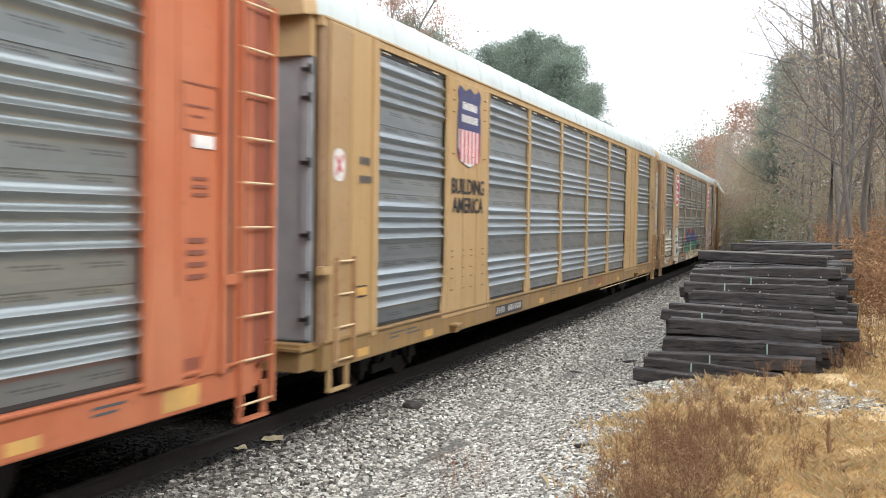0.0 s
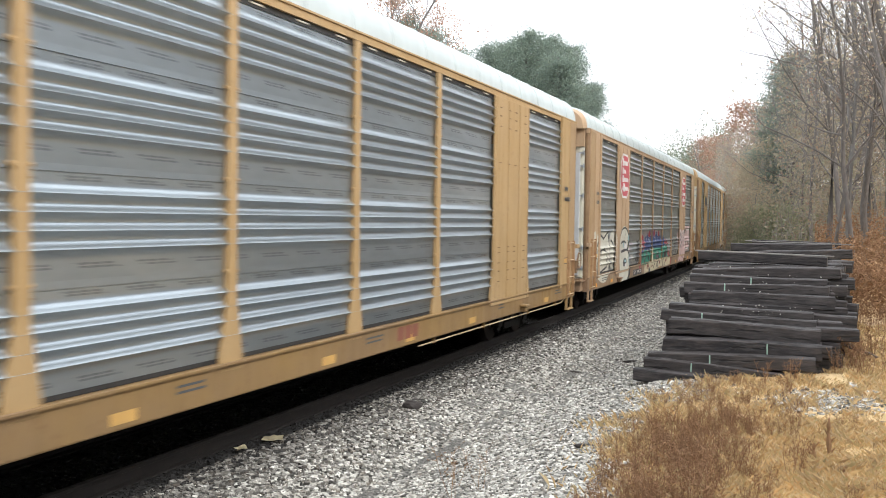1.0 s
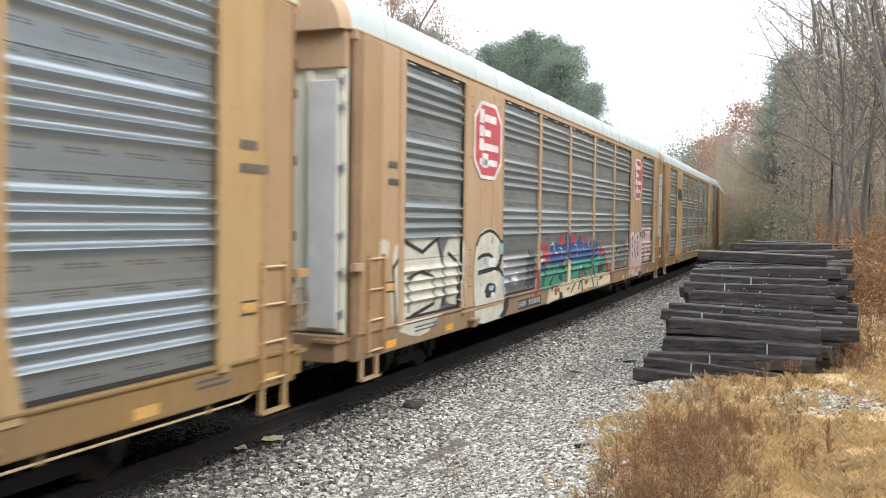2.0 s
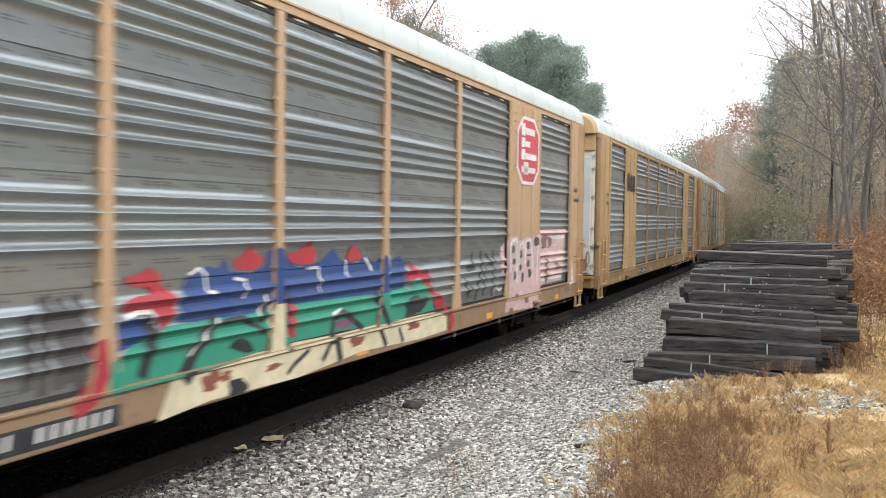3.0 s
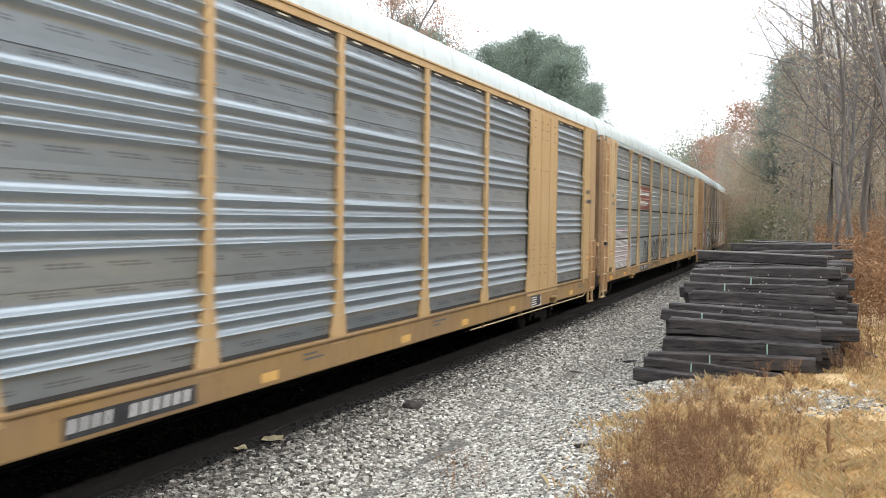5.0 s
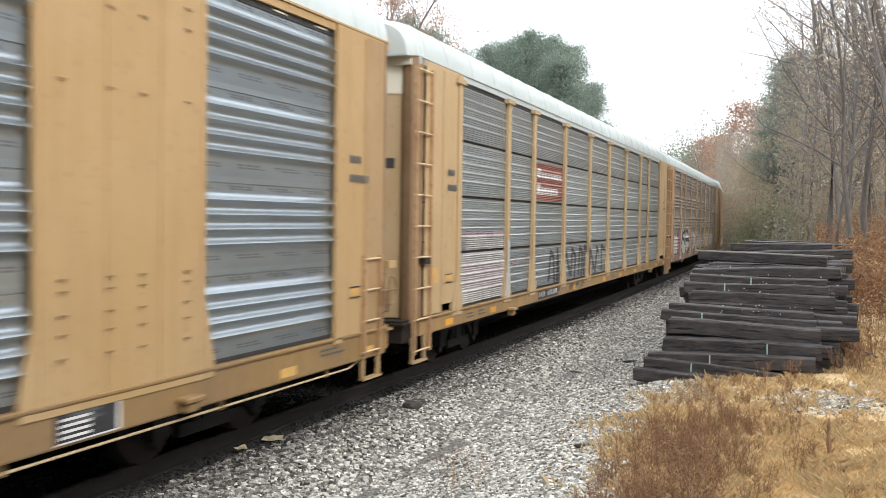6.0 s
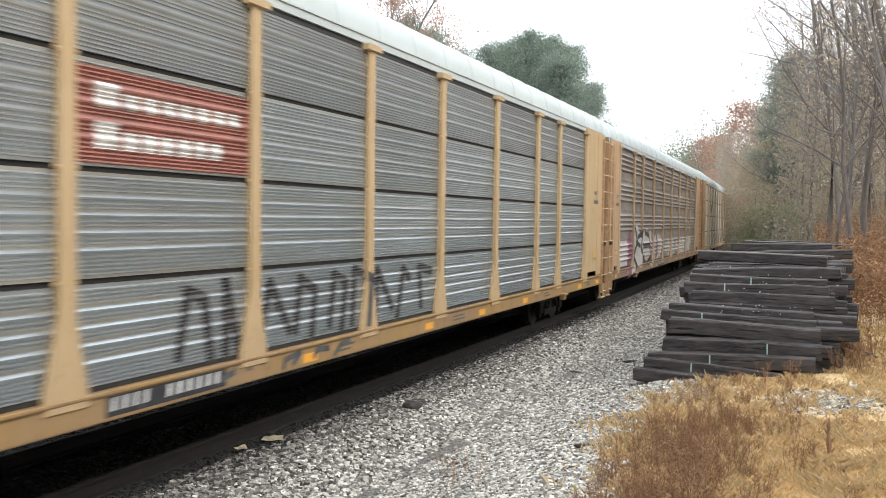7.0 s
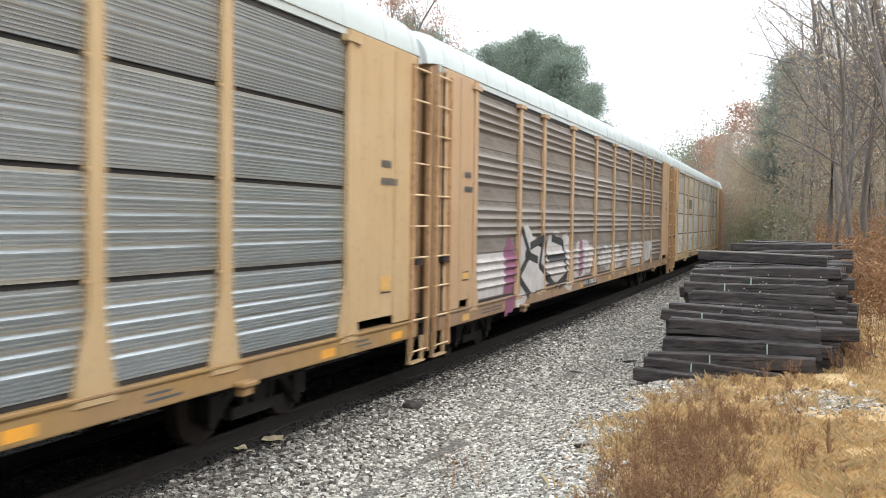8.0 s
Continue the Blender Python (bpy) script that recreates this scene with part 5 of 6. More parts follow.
decal(br, "graffiti", [rect(-11.87, -10.08, 1.15, 1.98), blob(-8.85, 1.62, 1.49, 1.50, 110, 0.2), blob(-7.70, 1.55, 1.49, 1.15, 117, 0.2), blob(-6.54, 1.68, 1.49, 1.20, 124, 0.2), blob(-5.39, 1.60, 1.49, 1.45, 131, 0.2), blob(-3.2, 1.6, 2.4, 0.9, 111, 0.2), blob(0.5, 1.5, 3.4, 0.75, 112, 0.2), blob(5.2, 1.5, 5.4, 0.8, 113, 0.15)], "washed", 0.005, "white and black graffiti over dirty ribs", kind="b", sec="a")
decal(br, "graffiti", [blob(-9.88, 1.5, 0.8, 1.4, 115, 0.25), blob(-3.56, 1.6, 0.5, 0.9, 116, 0.25)], "purple", 0.007, kind="b", sec="a")
decal(br, "graffiti", stroke([(-9.23, 2.41), (-8.68, 1.89), (-9.48, 1.44), (-8.61, 1.01)], 0.17) + stroke([(-8.59, 2.07), (-7.59, 2.22), (-7.86, 1.62), (-6.87, 1.26)], 0.17) + stroke([(-7.05, 2.11), (-7.32, 1.47), (-6.28, 1.07)], 0.17) + stroke([(-6.5, 2.2), (-5.54, 2.08), (-5.09, 1.24), (-5.99, 1.04)], 0.17) + stroke([(-8.96, 1.9), (-8.07, 1.75)], 0.17) + stroke([(-6.9, 1.72), (-5.45, 1.74)], 0.17), "black", 0.010, kind="b", sec="a")
decal(br, "graffiti", scrawl(-4.0, 7.2, 1.15, 1.95, 12, 16, 0.06), "grey", 0.010, kind="b", sec="a")
wh = CARS[6]
sill_marks(wh, 6, kind="b")
decal(wh, "mark_shape", [rect(-7.3, -5.0, 3.3, 3.8)], "grey", 0.005, "dark painted mark", kind="b")
decal(wh, "graffiti", scrawl(-11, 10, 1.15, 1.9, 20, 17, 0.08), "grey", 0.006, kind="b")
sill_marks(CARS[7], 7, kind="b")
sill_marks(CARS[8], 8)
og = CARS[0]
sill_marks(og, 9, at_ends=False, posts=(-12.1, *POSTS_A[1:9], 12.02))
decal(og, "label", [rect(12.62, 12.96, 3.30, 3.43)], "white", 0.014, "small white label")
decal(og, "stencil_script", [rect(12.46, 13.02, 3.46, 3.475), rect(12.46, 13.02, 3.92, 3.935), rect(12.46, 12.475, 3.46, 3.93), rect(13.005, 13.02, 3.46, 3.93), *[rect(12.62, 12.86, z, z + 0.035) for z in (2.82, 2.90, 2.98)], *[rect(12.54, 12.84, z, z + 0.05) for z in (2.0, 2.12, 2.24, 2.36)], rect(12.52, 12.9, 3.7, 3.72), rect(12.6, 12.8, 3.6, 3.62)], "brown", 0.012)
decal(og, "reflective_strip", [rect(12.2, 12.75, 0.74, 0.95)], "ochre", 0.006)


# ---- heap of old ties ----
def old_tie_mesh(seed):
    """A worn timber: bevelled, slightly bowed, with split ends."""
    r = random.Random(seed)
    bm = bmesh.new()
    n, half, w, h = 15, r.uniform(1.17, 1.23), 0.115, 0.095
    rings, bow = [], r.uniform(0, 6)
    for k in range(n):
        x = -half + 2 * half * k / (n - 1)
        dy, dz = 0.006 * math.sin(k * 0.5 + bow), 0.008 * math.sin(k * 0.35 + bow * 2)
        corner = 0.018
        out = [(-w, -h + corner), (-w, h - corner), (-w + corner, h), (-0.02, h + r.uniform(-0.012, 0.004)), (w - corner, h), (w, h - corner), (w, -h + corner), (w - corner, -h), (-w + corner, -h)]
        rings.append([bm.verts.new((x + (r.uniform(-0.02, 0.02) if k in (0, n - 1) else 0), y + dy + r.uniform(-0.004, 0.004), z + dz + r.uniform(-0.008, 0.006))) for y, z in out])
    for a, b in zip(rings[:-1], rings[1:]):
        for i in range(9):
            bm.faces.new((a[i], a[(i + 1) % 9], b[(i + 1) % 9], b[i]))
    bm.faces.new(rings[0][::-1])
    bm.faces.new(rings[-1])
    return mesh_of(bm, OLD_TIE, "old_tie")


def tie_material():
    n = Nodes("weathered_creosote")
    grain = n.noise(5, 6, (0.5, 3.5, 3.5), 0.7)
    rnd = n.add("ObjectInfo").outputs["Random"]
    c = n.mix(n.ramp(grain, 0.42, 0.62), (0.014, 0.012, 0.013), (0.062, 0.051, 0.049))
    c = n.mix(n.math("MULTIPLY", rnd, 0.35), c, (0.085, 0.070, 0.065))
    c = n.mix(n.math("MULTIPLY", n.ramp(n.noise(2.5, 4, (0.6, 2, 2)), 0.58, 0.75), 0.35), c, (0.12, 0.108, 0.104))
    crack = n.ramp(n.noise(6, 3, (0.22, 5, 5)), 0.60, 0.66)
    c = n.mix(crack, c, (0.006, 0.005, 0.005))
    return n.set(c, 0.6, 0.0, n.math("SUBTRACT", grain, crack), 0.7, 0.02)


OLD_TIE = tie_material()
PAINT_DAB = spray("pale_green_dab", (0.42, 0.62, 0.50))


HEAP_Y = [14.0, 14.2, 14.5, 14.8, 15.2, 15.6, 16.2, 16.6, 17.0, 17.5, 19.0, 20.6, 24, 31.5]
HEAP_Z = [0.32, 0.60, 0.79, 1.04, 1.14, 1.24, 1.43, 1.57, 1.66, 1.80, 1.82, 1.86, 1.90, 1.84]
# the stepped front of the heap: y, left end, right end, top, height of the face, slope in degrees
FRONT = ((14.00, -2.78, -0.30, 0.33, 0.19, -1.2), (14.22, -2.66, -0.33, 0.47, 0.22, -2.6), (14.30, -2.58, -0.20, 0.63, 0.21, 1.6), (14.55, -2.39, -0.12, 0.82, 0.24, 0.3),
         (14.85, -2.38, -0.10, 1.06, 0.25, -1.2), (15.20, -2.54, -0.20, 1.15, 0.18, -1.8), (15.45, -2.47, -0.22, 1.25, 0.17, -1.2), (16.05, -2.20, 0.10, 1.45, 0.23, 0.4),
         (16.45, -2.38, 0.02, 1.58, 0.20, 0.2), (16.85, -2.33, -0.02, 1.68, 0.18, -0.4), (17.35, -2.35, 0.20, 1.82, 0.20, 2.2))


def lay_tie(meshes, r, x, y, z, slope, turn, stretch=1.0, tall=1.0):
    ob = new("old_tie", r.choice(meshes))
    ob.matrix_basis = pose(x, y, z, 0, -slope, turn) @ pose(0, 0, 0, r.choice((0, 180)) + r.uniform(-2.5, 2.5))
    ob.scale = (stretch, 1.0, tall)
    return tagged(ob, "old creosoted timber tie, cracked, stacked in a heap", "railway tie", "heap of old ties")


def make_heap():
    r = random.Random(11)
    meshes = [old_tie_mesh(k) for k in range(9)]
    dab = bmesh.new()
    box(dab, -0.011, 0.011, -0.124, -0.117, -0.07, 0.085)
    dab = mesh_of(dab, PAINT_DAB, "paint_mark")
    marks = {1: -0.45, 3: 0.42, 2: -0.28, 5: -0.55, 8: -0.5, 9: -0.1}
    for i, (y, left, right, top, face, slope) in enumerate(FRONT):
        x, length = (left + right) / 2, right - left
        x += 0.12
        ob = lay_tie(meshes, r, x, y + 0.115, top - face / 2, slope, r.uniform(-0.8, 0.8), length / 2.4, face / 0.19)
        if i in marks:
            m = part("paint_mark", dab, None, ob, "pale green paint dab")
            m.matrix_basis = pose(marks[i], 0, 0) if math.cos(ob.matrix_basis.to_euler().x) > 0 else pose(marks[i], 0, 0, 180)
        z = top - face - 0.10
        while z > 0.30:
            lay_tie(meshes, r, x + r.uniform(-0.05, 0.08), y + 0.15 + r.uniform(0, 0.04), z, 0.6, r.uniform(-1, 1), length / 2.4)
            z -= 0.19
    y = 14.9
    while y < 31.5:
        top = float(np.interp(y - 0.35, HEAP_Y, HEAP_Z)) - 0.04
        layers = max(1, round((top - 0.2) / 0.19))
        first = 0 if y < 18.5 else max(0, layers - 3)
        for k in range(first, layers):
            x = -1.0 + r.uniform(-0.16, 0.10) + 0.012 * (y - 14)
            if r.random() < 0.14:
                x += r.uniform(0.05, 0.30)
            lay_tie(meshes, r, x, y, top - 0.09 - 0.19 * (layers - 1 - k), r.uniform(-0.8, 1.0), r.uniform(-1.6, 1.6), r.uniform(0.97, 1.06))
        y += 0.29 + r.uniform(0, 0.04)
    for x, yy, z, slope, turn in ((-0.62, 19.6, 1.99, 2.5, 16), (-1.1, 18.6, 1.95, -1.5, -5), (-0.98, 24.2, 2.03, 1.0, 2), (-0.75, 28.6, 2.02, -0.6, -2), (-0.66, 17.6, 1.56, 1.0, -4), (-0.72, 18.0, 1.40, -1, 3), (-0.85, 16.2, 0.95, 1.0, 3)):
        lay_tie(meshes, r, x, yy, z, slope, turn)
    ob = lay_tie(meshes, r, 0.42, 16.6, 0.62, -24, 8, 0.42, 0.4)
    tagged(ob, "broken thin timber leaning against the heap of ties")


make_heap()


def heap_litter():
    rng = np.random.default_rng(3)
    n = 130
    y = rng.choice([15.35, 15.6, 16.2, 16.6, 17.0, 17.5, 19.0, 23.0], n) + rng.normal(0, 0.07, n)
    x = rng.normal(-0.9, 0.5, n)
    z = np.interp(y, HEAP_Y, HEAP_Z) + 0.01
    scatter_stones("heap_gravel", np.stack([x, y, z], 1), 0.013, "pale gravel bits caught on the stacked ties")
    # Pale strips added in place of sky shine on the tie tops
    for k, (a, b, c, turn) in enumerate(((-1.05, 18.2, 2.06, -4), (-1.2, 19.95, 1.99, 7), (-0.6, 24.5, 2.15, 3), (-0.9, 27.0, 2.0, 5))):
        bm = bmesh.new()
        box(bm, -1.25, 1.25, -0.05, 0.05, -0.012, 0.012)
        bevel(bm, 0.004)
        ob = new("lath", mesh_of(bm, PALE_STRIP, "lath"))
        ob.matrix_basis = pose(a, b, c, 0, 1.0, turn)
        tagged(ob, "thin pale strip for sky shine on the top of a stacked tie", "lath", "laths on the heap")


PALE_STRIP = plain("sky_pale_strip", (0.30, 0.28, 0.26), (0.22, 0.205, 0.19), 8, 0.8, 0, 0.3, 4, (0.3, 5, 5))
heap_litter()


# ---- plants ----
def leaf_quads(points, size, rng, droop=0.0):
    """Small four-cornered leaves at points, turned at random."""
    n = len(points)
    a = rng.normal(size=(n, 3))
    a /= np.linalg.norm(a, axis=1)[:, None]
    b = np.cross(a, rng.normal(size=(n, 3)))
    b /= np.linalg.norm(b, axis=1)[:, None]
    s = (size * rng.uniform(0.55, 1.3, n))[:, None]
    v = np.stack([points - a * s, points + b * s * 0.5, points + a * s, points - b * s * 0.5], 1).reshape(-1, 3)
    return v, np.arange(4 * n).reshape(-1, 4)


def tube(verts, faces, pts, radii, sides=5):
    base = len(verts)
    for i, (p, rad) in enumerate(zip(pts, radii)):
        d = (pts[min(i + 1, len(pts) - 1)] - pts[max(i - 1, 0)]).normalized()
        q = d.to_track_quat("Z", "Y").to_matrix()
        for k in range(sides):
            verts.append(p + q @ Vector((rad * math.cos(k * math.tau / sides), rad * math.sin(k * math.tau / sides), 0)))
    for i in range(len(pts) - 1):
        for k in range(sides):
            faces.append((base + i * sides + k, base + i * sides + (k + 1) % sides, base + (i + 1) * sides + (k + 1) % sides, base + (i + 1) * sides + k))


def branch_out(r, verts, faces, tips, start, way, length, radius, level, sag=0.0):
    """A bent, tapering limb with smaller ones along it."""
    n = 5 if level < 2 else 3
    pts, p, d = [start], start, way.normalized()
    for k in range(n):
        d = (d + Vector((r.uniform(-1, 1), r.uniform(-1, 1), r.uniform(-0.6, 0.9) - sag)) * (0.2 + 0.06 * level)).normalized()
        p = p + d * length / n
        pts.append(p)
    end = 0.35 if level == 0 else 0.25
    tube(verts, faces, pts, [radius * (1 - (1 - end) * i / n) for i in range(n + 1)], 7 if level == 0 else (4 if level < 2 else 3))
    if level >= 3:
        tips.extend(pts[1:])
        return
    count = (14, 8, 8)[level]
    for k in range(count):
        f = (0.35 if level == 0 else 0.2) + (0.65 if level == 0 else 0.8) * (k + r.random()) / count
        i = min(int(f * n), n - 1)
        at = pts[i].lerp(pts[i + 1], f * n - i)
        side = d.cross(Vector((r.uniform(-1, 1), r.uniform(-1, 1), r.uniform(-1, 1)))).normalized()
        branch_out(r, verts, faces, tips, at, side * r.uniform(0.6, 1.0) + d * r.uniform(0.5, 1.0), length * r.uniform(0.26, 0.46) * (1.15 - 0.4 * f), radius * (1 - 0.7 * f) * 0.5, level + 1)


def bare_tree(seed, height, leaves, leaf_mat, size=0.055, label="", bark=None):
    r, rng = random.Random(seed), np.random.default_rng(seed)
    verts, faces, tips = [], [], []
    branch_out(r, verts, faces, tips, Vector((0, 0, -0.2)), Vector((r.uniform(-0.1, 0.1), r.uniform(-0.1, 0.1), 1)), height, height * 0.0092, 0)
    tree = new("tree")
    tagged(tree, label or "bare autumn tree with thin grey branches", "tree")
    part("trunk", raw_mesh("trunk", verts, faces, bark or BARK), None, tree).data.shade_smooth()
    if leaves:
        pts = np.array([tuple(p) for p in tips])
        pick = pts[rng.integers(0, len(pts), leaves)] + rng.normal(size=(leaves, 3)) * 0.16
        v, f = leaf_quads(pick, size, rng)
        part("crown", raw_mesh("crown", v.tolist(), f.tolist(), leaf_mat), None, tree)
    return tree


def pine_tree(seed, height, spread, label="tall green pine with dense needle clumps"):
    r, rng = random.Random(seed), np.random.default_rng(seed)
    verts, faces, clumps = [], [], []
    trunk = [Vector((math.sin(k * 0.7 + seed) * 0.12, math.cos(k * 0.9) * 0.1, height * k / 8 - 0.2)) for k in range(9)]
    tube(verts, faces, trunk, [height * 0.016 * (1.05 - k / 8) + 0.02 for k in range(9)], 7)
    for k in range(46):
        f = 0.30 + 0.69 * (k + r.random()) / 46
        a = k * 2.4 + r.uniform(-0.4, 0.4)
        ln = spread * (1.15 - f) ** 0.65 * min(1.0, (f - 0.22) * 4) * r.uniform(0.65, 1.15)
        base = Vector((0, 0, height * f))
        tip = base + Vector((math.cos(a) * ln, math.sin(a) * ln, ln * r.uniform(0.1, 0.5)))
        tube(verts, faces, [base, base.lerp(tip, 0.5) + Vector((0, 0, 0.1)), tip], [0.06, 0.04, 0.015], 4)
        for q in range(5):
            clumps.append((base.lerp(tip, 0.45 + 0.13 * q), 0.38 + 0.12 * r.random() * spread / 3))
    pts = np.concatenate([np.array(tuple(c)) + rng.normal(size=(130, 3)) * (s * 1.05, s * 1.05, s * 0.6) for c, s in clumps])
    tree = tagged(new("pine_tree"), label, "tree")
    part("trunk", raw_mesh("trunk", verts, faces, BARK), None, tree)
    v, f = leaf_quads(pts, 0.075, rng)
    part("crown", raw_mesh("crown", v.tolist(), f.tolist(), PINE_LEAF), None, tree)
    return tree


def leafy_tree(seed, height, spread, leaf_mat, count=5000, label=""):
    tree = bare_tree(seed, height, 0, leaf_mat, label=label, bark=BARK_PALE)
    rng = np.random.default_rng(seed)
    r = random.Random(seed)
    clumps = []
    for k in range(60):
        f = r.uniform(0.25, 1.0)
        a, q = r.uniform(0, math.tau), spread * math.sin(math.pi * min(1, 0.25 + 0.7 * f)) * r.uniform(0.3, 1.0)
        clumps.append((math.cos(a) * q, math.sin(a) * q, height * f))
    c = np.array(clumps)[rng.integers(0, 60, count)]
    pts = c + rng.normal(size=(count, 3)) * (0.5, 0.5, 0.35)
    v, f = leaf_quads(pts, 0.095, rng)
    part("crown", raw_mesh("crown", v.tolist(), f.tolist(), leaf_mat), None, tree)
    return tree


def plant(tree, spots, group):
    """The first tree goes to the first spot, copies to the others: x, y, turn, size."""
    tagged(tree, group=group)
    for i, (x, y, turn, size) in enumerate(spots):
        m = pose(x, y, float(ground_z(x, y)), 0, 0, turn)
        if i == 0:
            tree.matrix_basis = m @ Matrix.Scale(size, 4)
        else:
            tree.scale = (size, size, size)
            copy = copy_thing(tree, m)
            copy.scale = (size, size, size)
    tree.scale = (spots[0][3],) * 3


def across(column, y):
    """x of the vertical plane through the eye that stands at this column of the view's width, at y."""
    return y * math.tan(math.atan((column - 784) / 1600) - radians(YAW))


WOODS = "woods beside the line"
plant(bare_tree(12, 12.5, 900, TAN_LEAF), [(across(1560, 33), 33, 0, 1.05), (across(1580, 36), 36, 90, 1.1), (across(1495, 41), 41, 200, 1.05), (across(1555, 50), 50, 300, 1.1)], WOODS)
plant(bare_tree(1, 13.5, 500, TAN_LEAF), [(across(1462, 38), 38, 0, 1.0), (across(1590, 33), 33, 130, 1.05), (across(1530, 44), 44, 60, 1.0), (across(1420, 58), 58, 220, 1.1)], WOODS)
plant(bare_tree(2, 12.0, 900, RED_LEAF, bark=BARK_PALE), [(across(1505, 34), 34, 20, 1.0), (across(1560, 40), 40, 200, 1.1), (across(1440, 52), 52, 300, 1.1), (across(1340, 84), 84, 80, 1.1)], WOODS)
plant(bare_tree(3, 14.5, 350, TAN_LEAF), [(across(1535, 36), 36, 75, 1.05), (across(1485, 47), 47, 190, 1.0), (across(1640, 30), 30, 10, 1.1), (across(1310, 92), 92, 120, 1.0), (across(1455, 66), 66, 40, 1.1), (across(1520, 60), 60, 140, 1.2), (across(1560, 64), 64, 250, 1.2)], WOODS)
plant(bare_tree(4, 10.0, 900, TAN_LEAF), [(across(1515, 33), 33, 0, 1.1), (across(1455, 36), 36, 140, 0.9), (across(1600, 26), 26, 240, 1.1), (across(1400, 62), 62, 30, 1.1), (across(1365, 72), 72, 210, 1.1)], WOODS)
plant(leafy_tree(5, 12.0, 2.6, RED_LEAF, 6500, "russet-leaved autumn tree in the misty woods"), [(across(1305, 88), 88, 0, 1.15), (across(1340, 96), 96, 90, 1.15), (across(1270, 104), 104, 200, 1.0), (across(1500, 62), 62, 45, 1.0), (across(1240, 120), 120, 300, 1.1)], WOODS)
plant(leafy_tree(6, 9.0, 2.4, TAN_LEAF, 7000, "tan-leaved autumn tree in the misty woods"), [(across(1325, 78), 78, 0, 1.0), (across(1375, 66), 66, 120, 1.0), (across(1440, 60), 60, 70, 1.1), (across(1290, 96), 96, 260, 1.1), (across(1540, 52), 52, 160, 1.1)], WOODS)
plant(leafy_tree(7, 4.2, 1.5, GREEN_LEAF, 5000, "low olive-green leafy sapling under taller trees"), [(across(1340, 70), 70, 0, 0.9), (across(1375, 64), 64, 100, 0.8), (across(1405, 58), 58, 200, 0.8), (across(1300, 82), 82, 300, 0.8)], WOODS)
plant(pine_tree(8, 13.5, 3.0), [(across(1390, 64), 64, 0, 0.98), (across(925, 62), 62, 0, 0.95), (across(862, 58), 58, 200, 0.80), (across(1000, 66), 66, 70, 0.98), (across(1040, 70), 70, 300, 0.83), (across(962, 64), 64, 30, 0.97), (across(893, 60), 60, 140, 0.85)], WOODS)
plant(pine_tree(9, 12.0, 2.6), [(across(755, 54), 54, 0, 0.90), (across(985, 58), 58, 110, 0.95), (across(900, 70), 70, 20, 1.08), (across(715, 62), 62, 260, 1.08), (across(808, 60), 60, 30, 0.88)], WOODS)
plant(bare_tree(10, 13.0, 4200, RED_LEAF, 0.075, "bare tree with dull red leaves"), [(across(690, 46), 46, 0, 1.0), (across(640, 50), 50, 90, 1.1), (across(770, 60), 60, 200, 1.1)], WOODS)


def far_woods():
    rng = np.random.default_rng(21)
    for name, mat, spans, label in (("far_woods", FAR_LEAF, [(1130, 1290, 190, 21, 12), (1130, 1290, 196, 21, 8), (1140, 1290, 202, 21, 8)], "distant wooded hillside with haze in its pale leaf colour"), ("brush", WEED, [(1462, 1620, 24, 2.2, 10), (1440, 1620, 36, 3.0, 10)], "brown leafless brush and brambles"),
                                    ("thicket", TAN_LEAF, [(1270, 1460, 88, 6.5, 16), (1420, 1640, 58, 6, 14)], "tangled tan thicket under the trees")):
        pts = []
        for c0, c1, y0, top, depth in spans:
            n = 14000
            y = y0 + rng.uniform(0, depth, n)
            col = rng.uniform(c0, c1, n)
            x = y * np.tan(np.arctan((col - 784) / 1600) - radians(YAW))
            bump = np.array([0.72 + 0.5 * noise.noise(Vector((a * 0.35, b * 0.35, y0))) for a, b in zip(x, y)])
            z = ground_z(x, y) + top * bump * rng.uniform(0, 1, n) ** 0.8
            pts.append(np.stack([x, y, z], 1))
        v, f = leaf_quads(np.concatenate(pts), 0.24 if name == "far_woods" else (0.05 if name == "brush" else 0.16), rng)
        tagged(new(name, raw_mesh(name, v.tolist(), f.tolist(), mat)), label, "woods", kind="stuff")


far_woods()


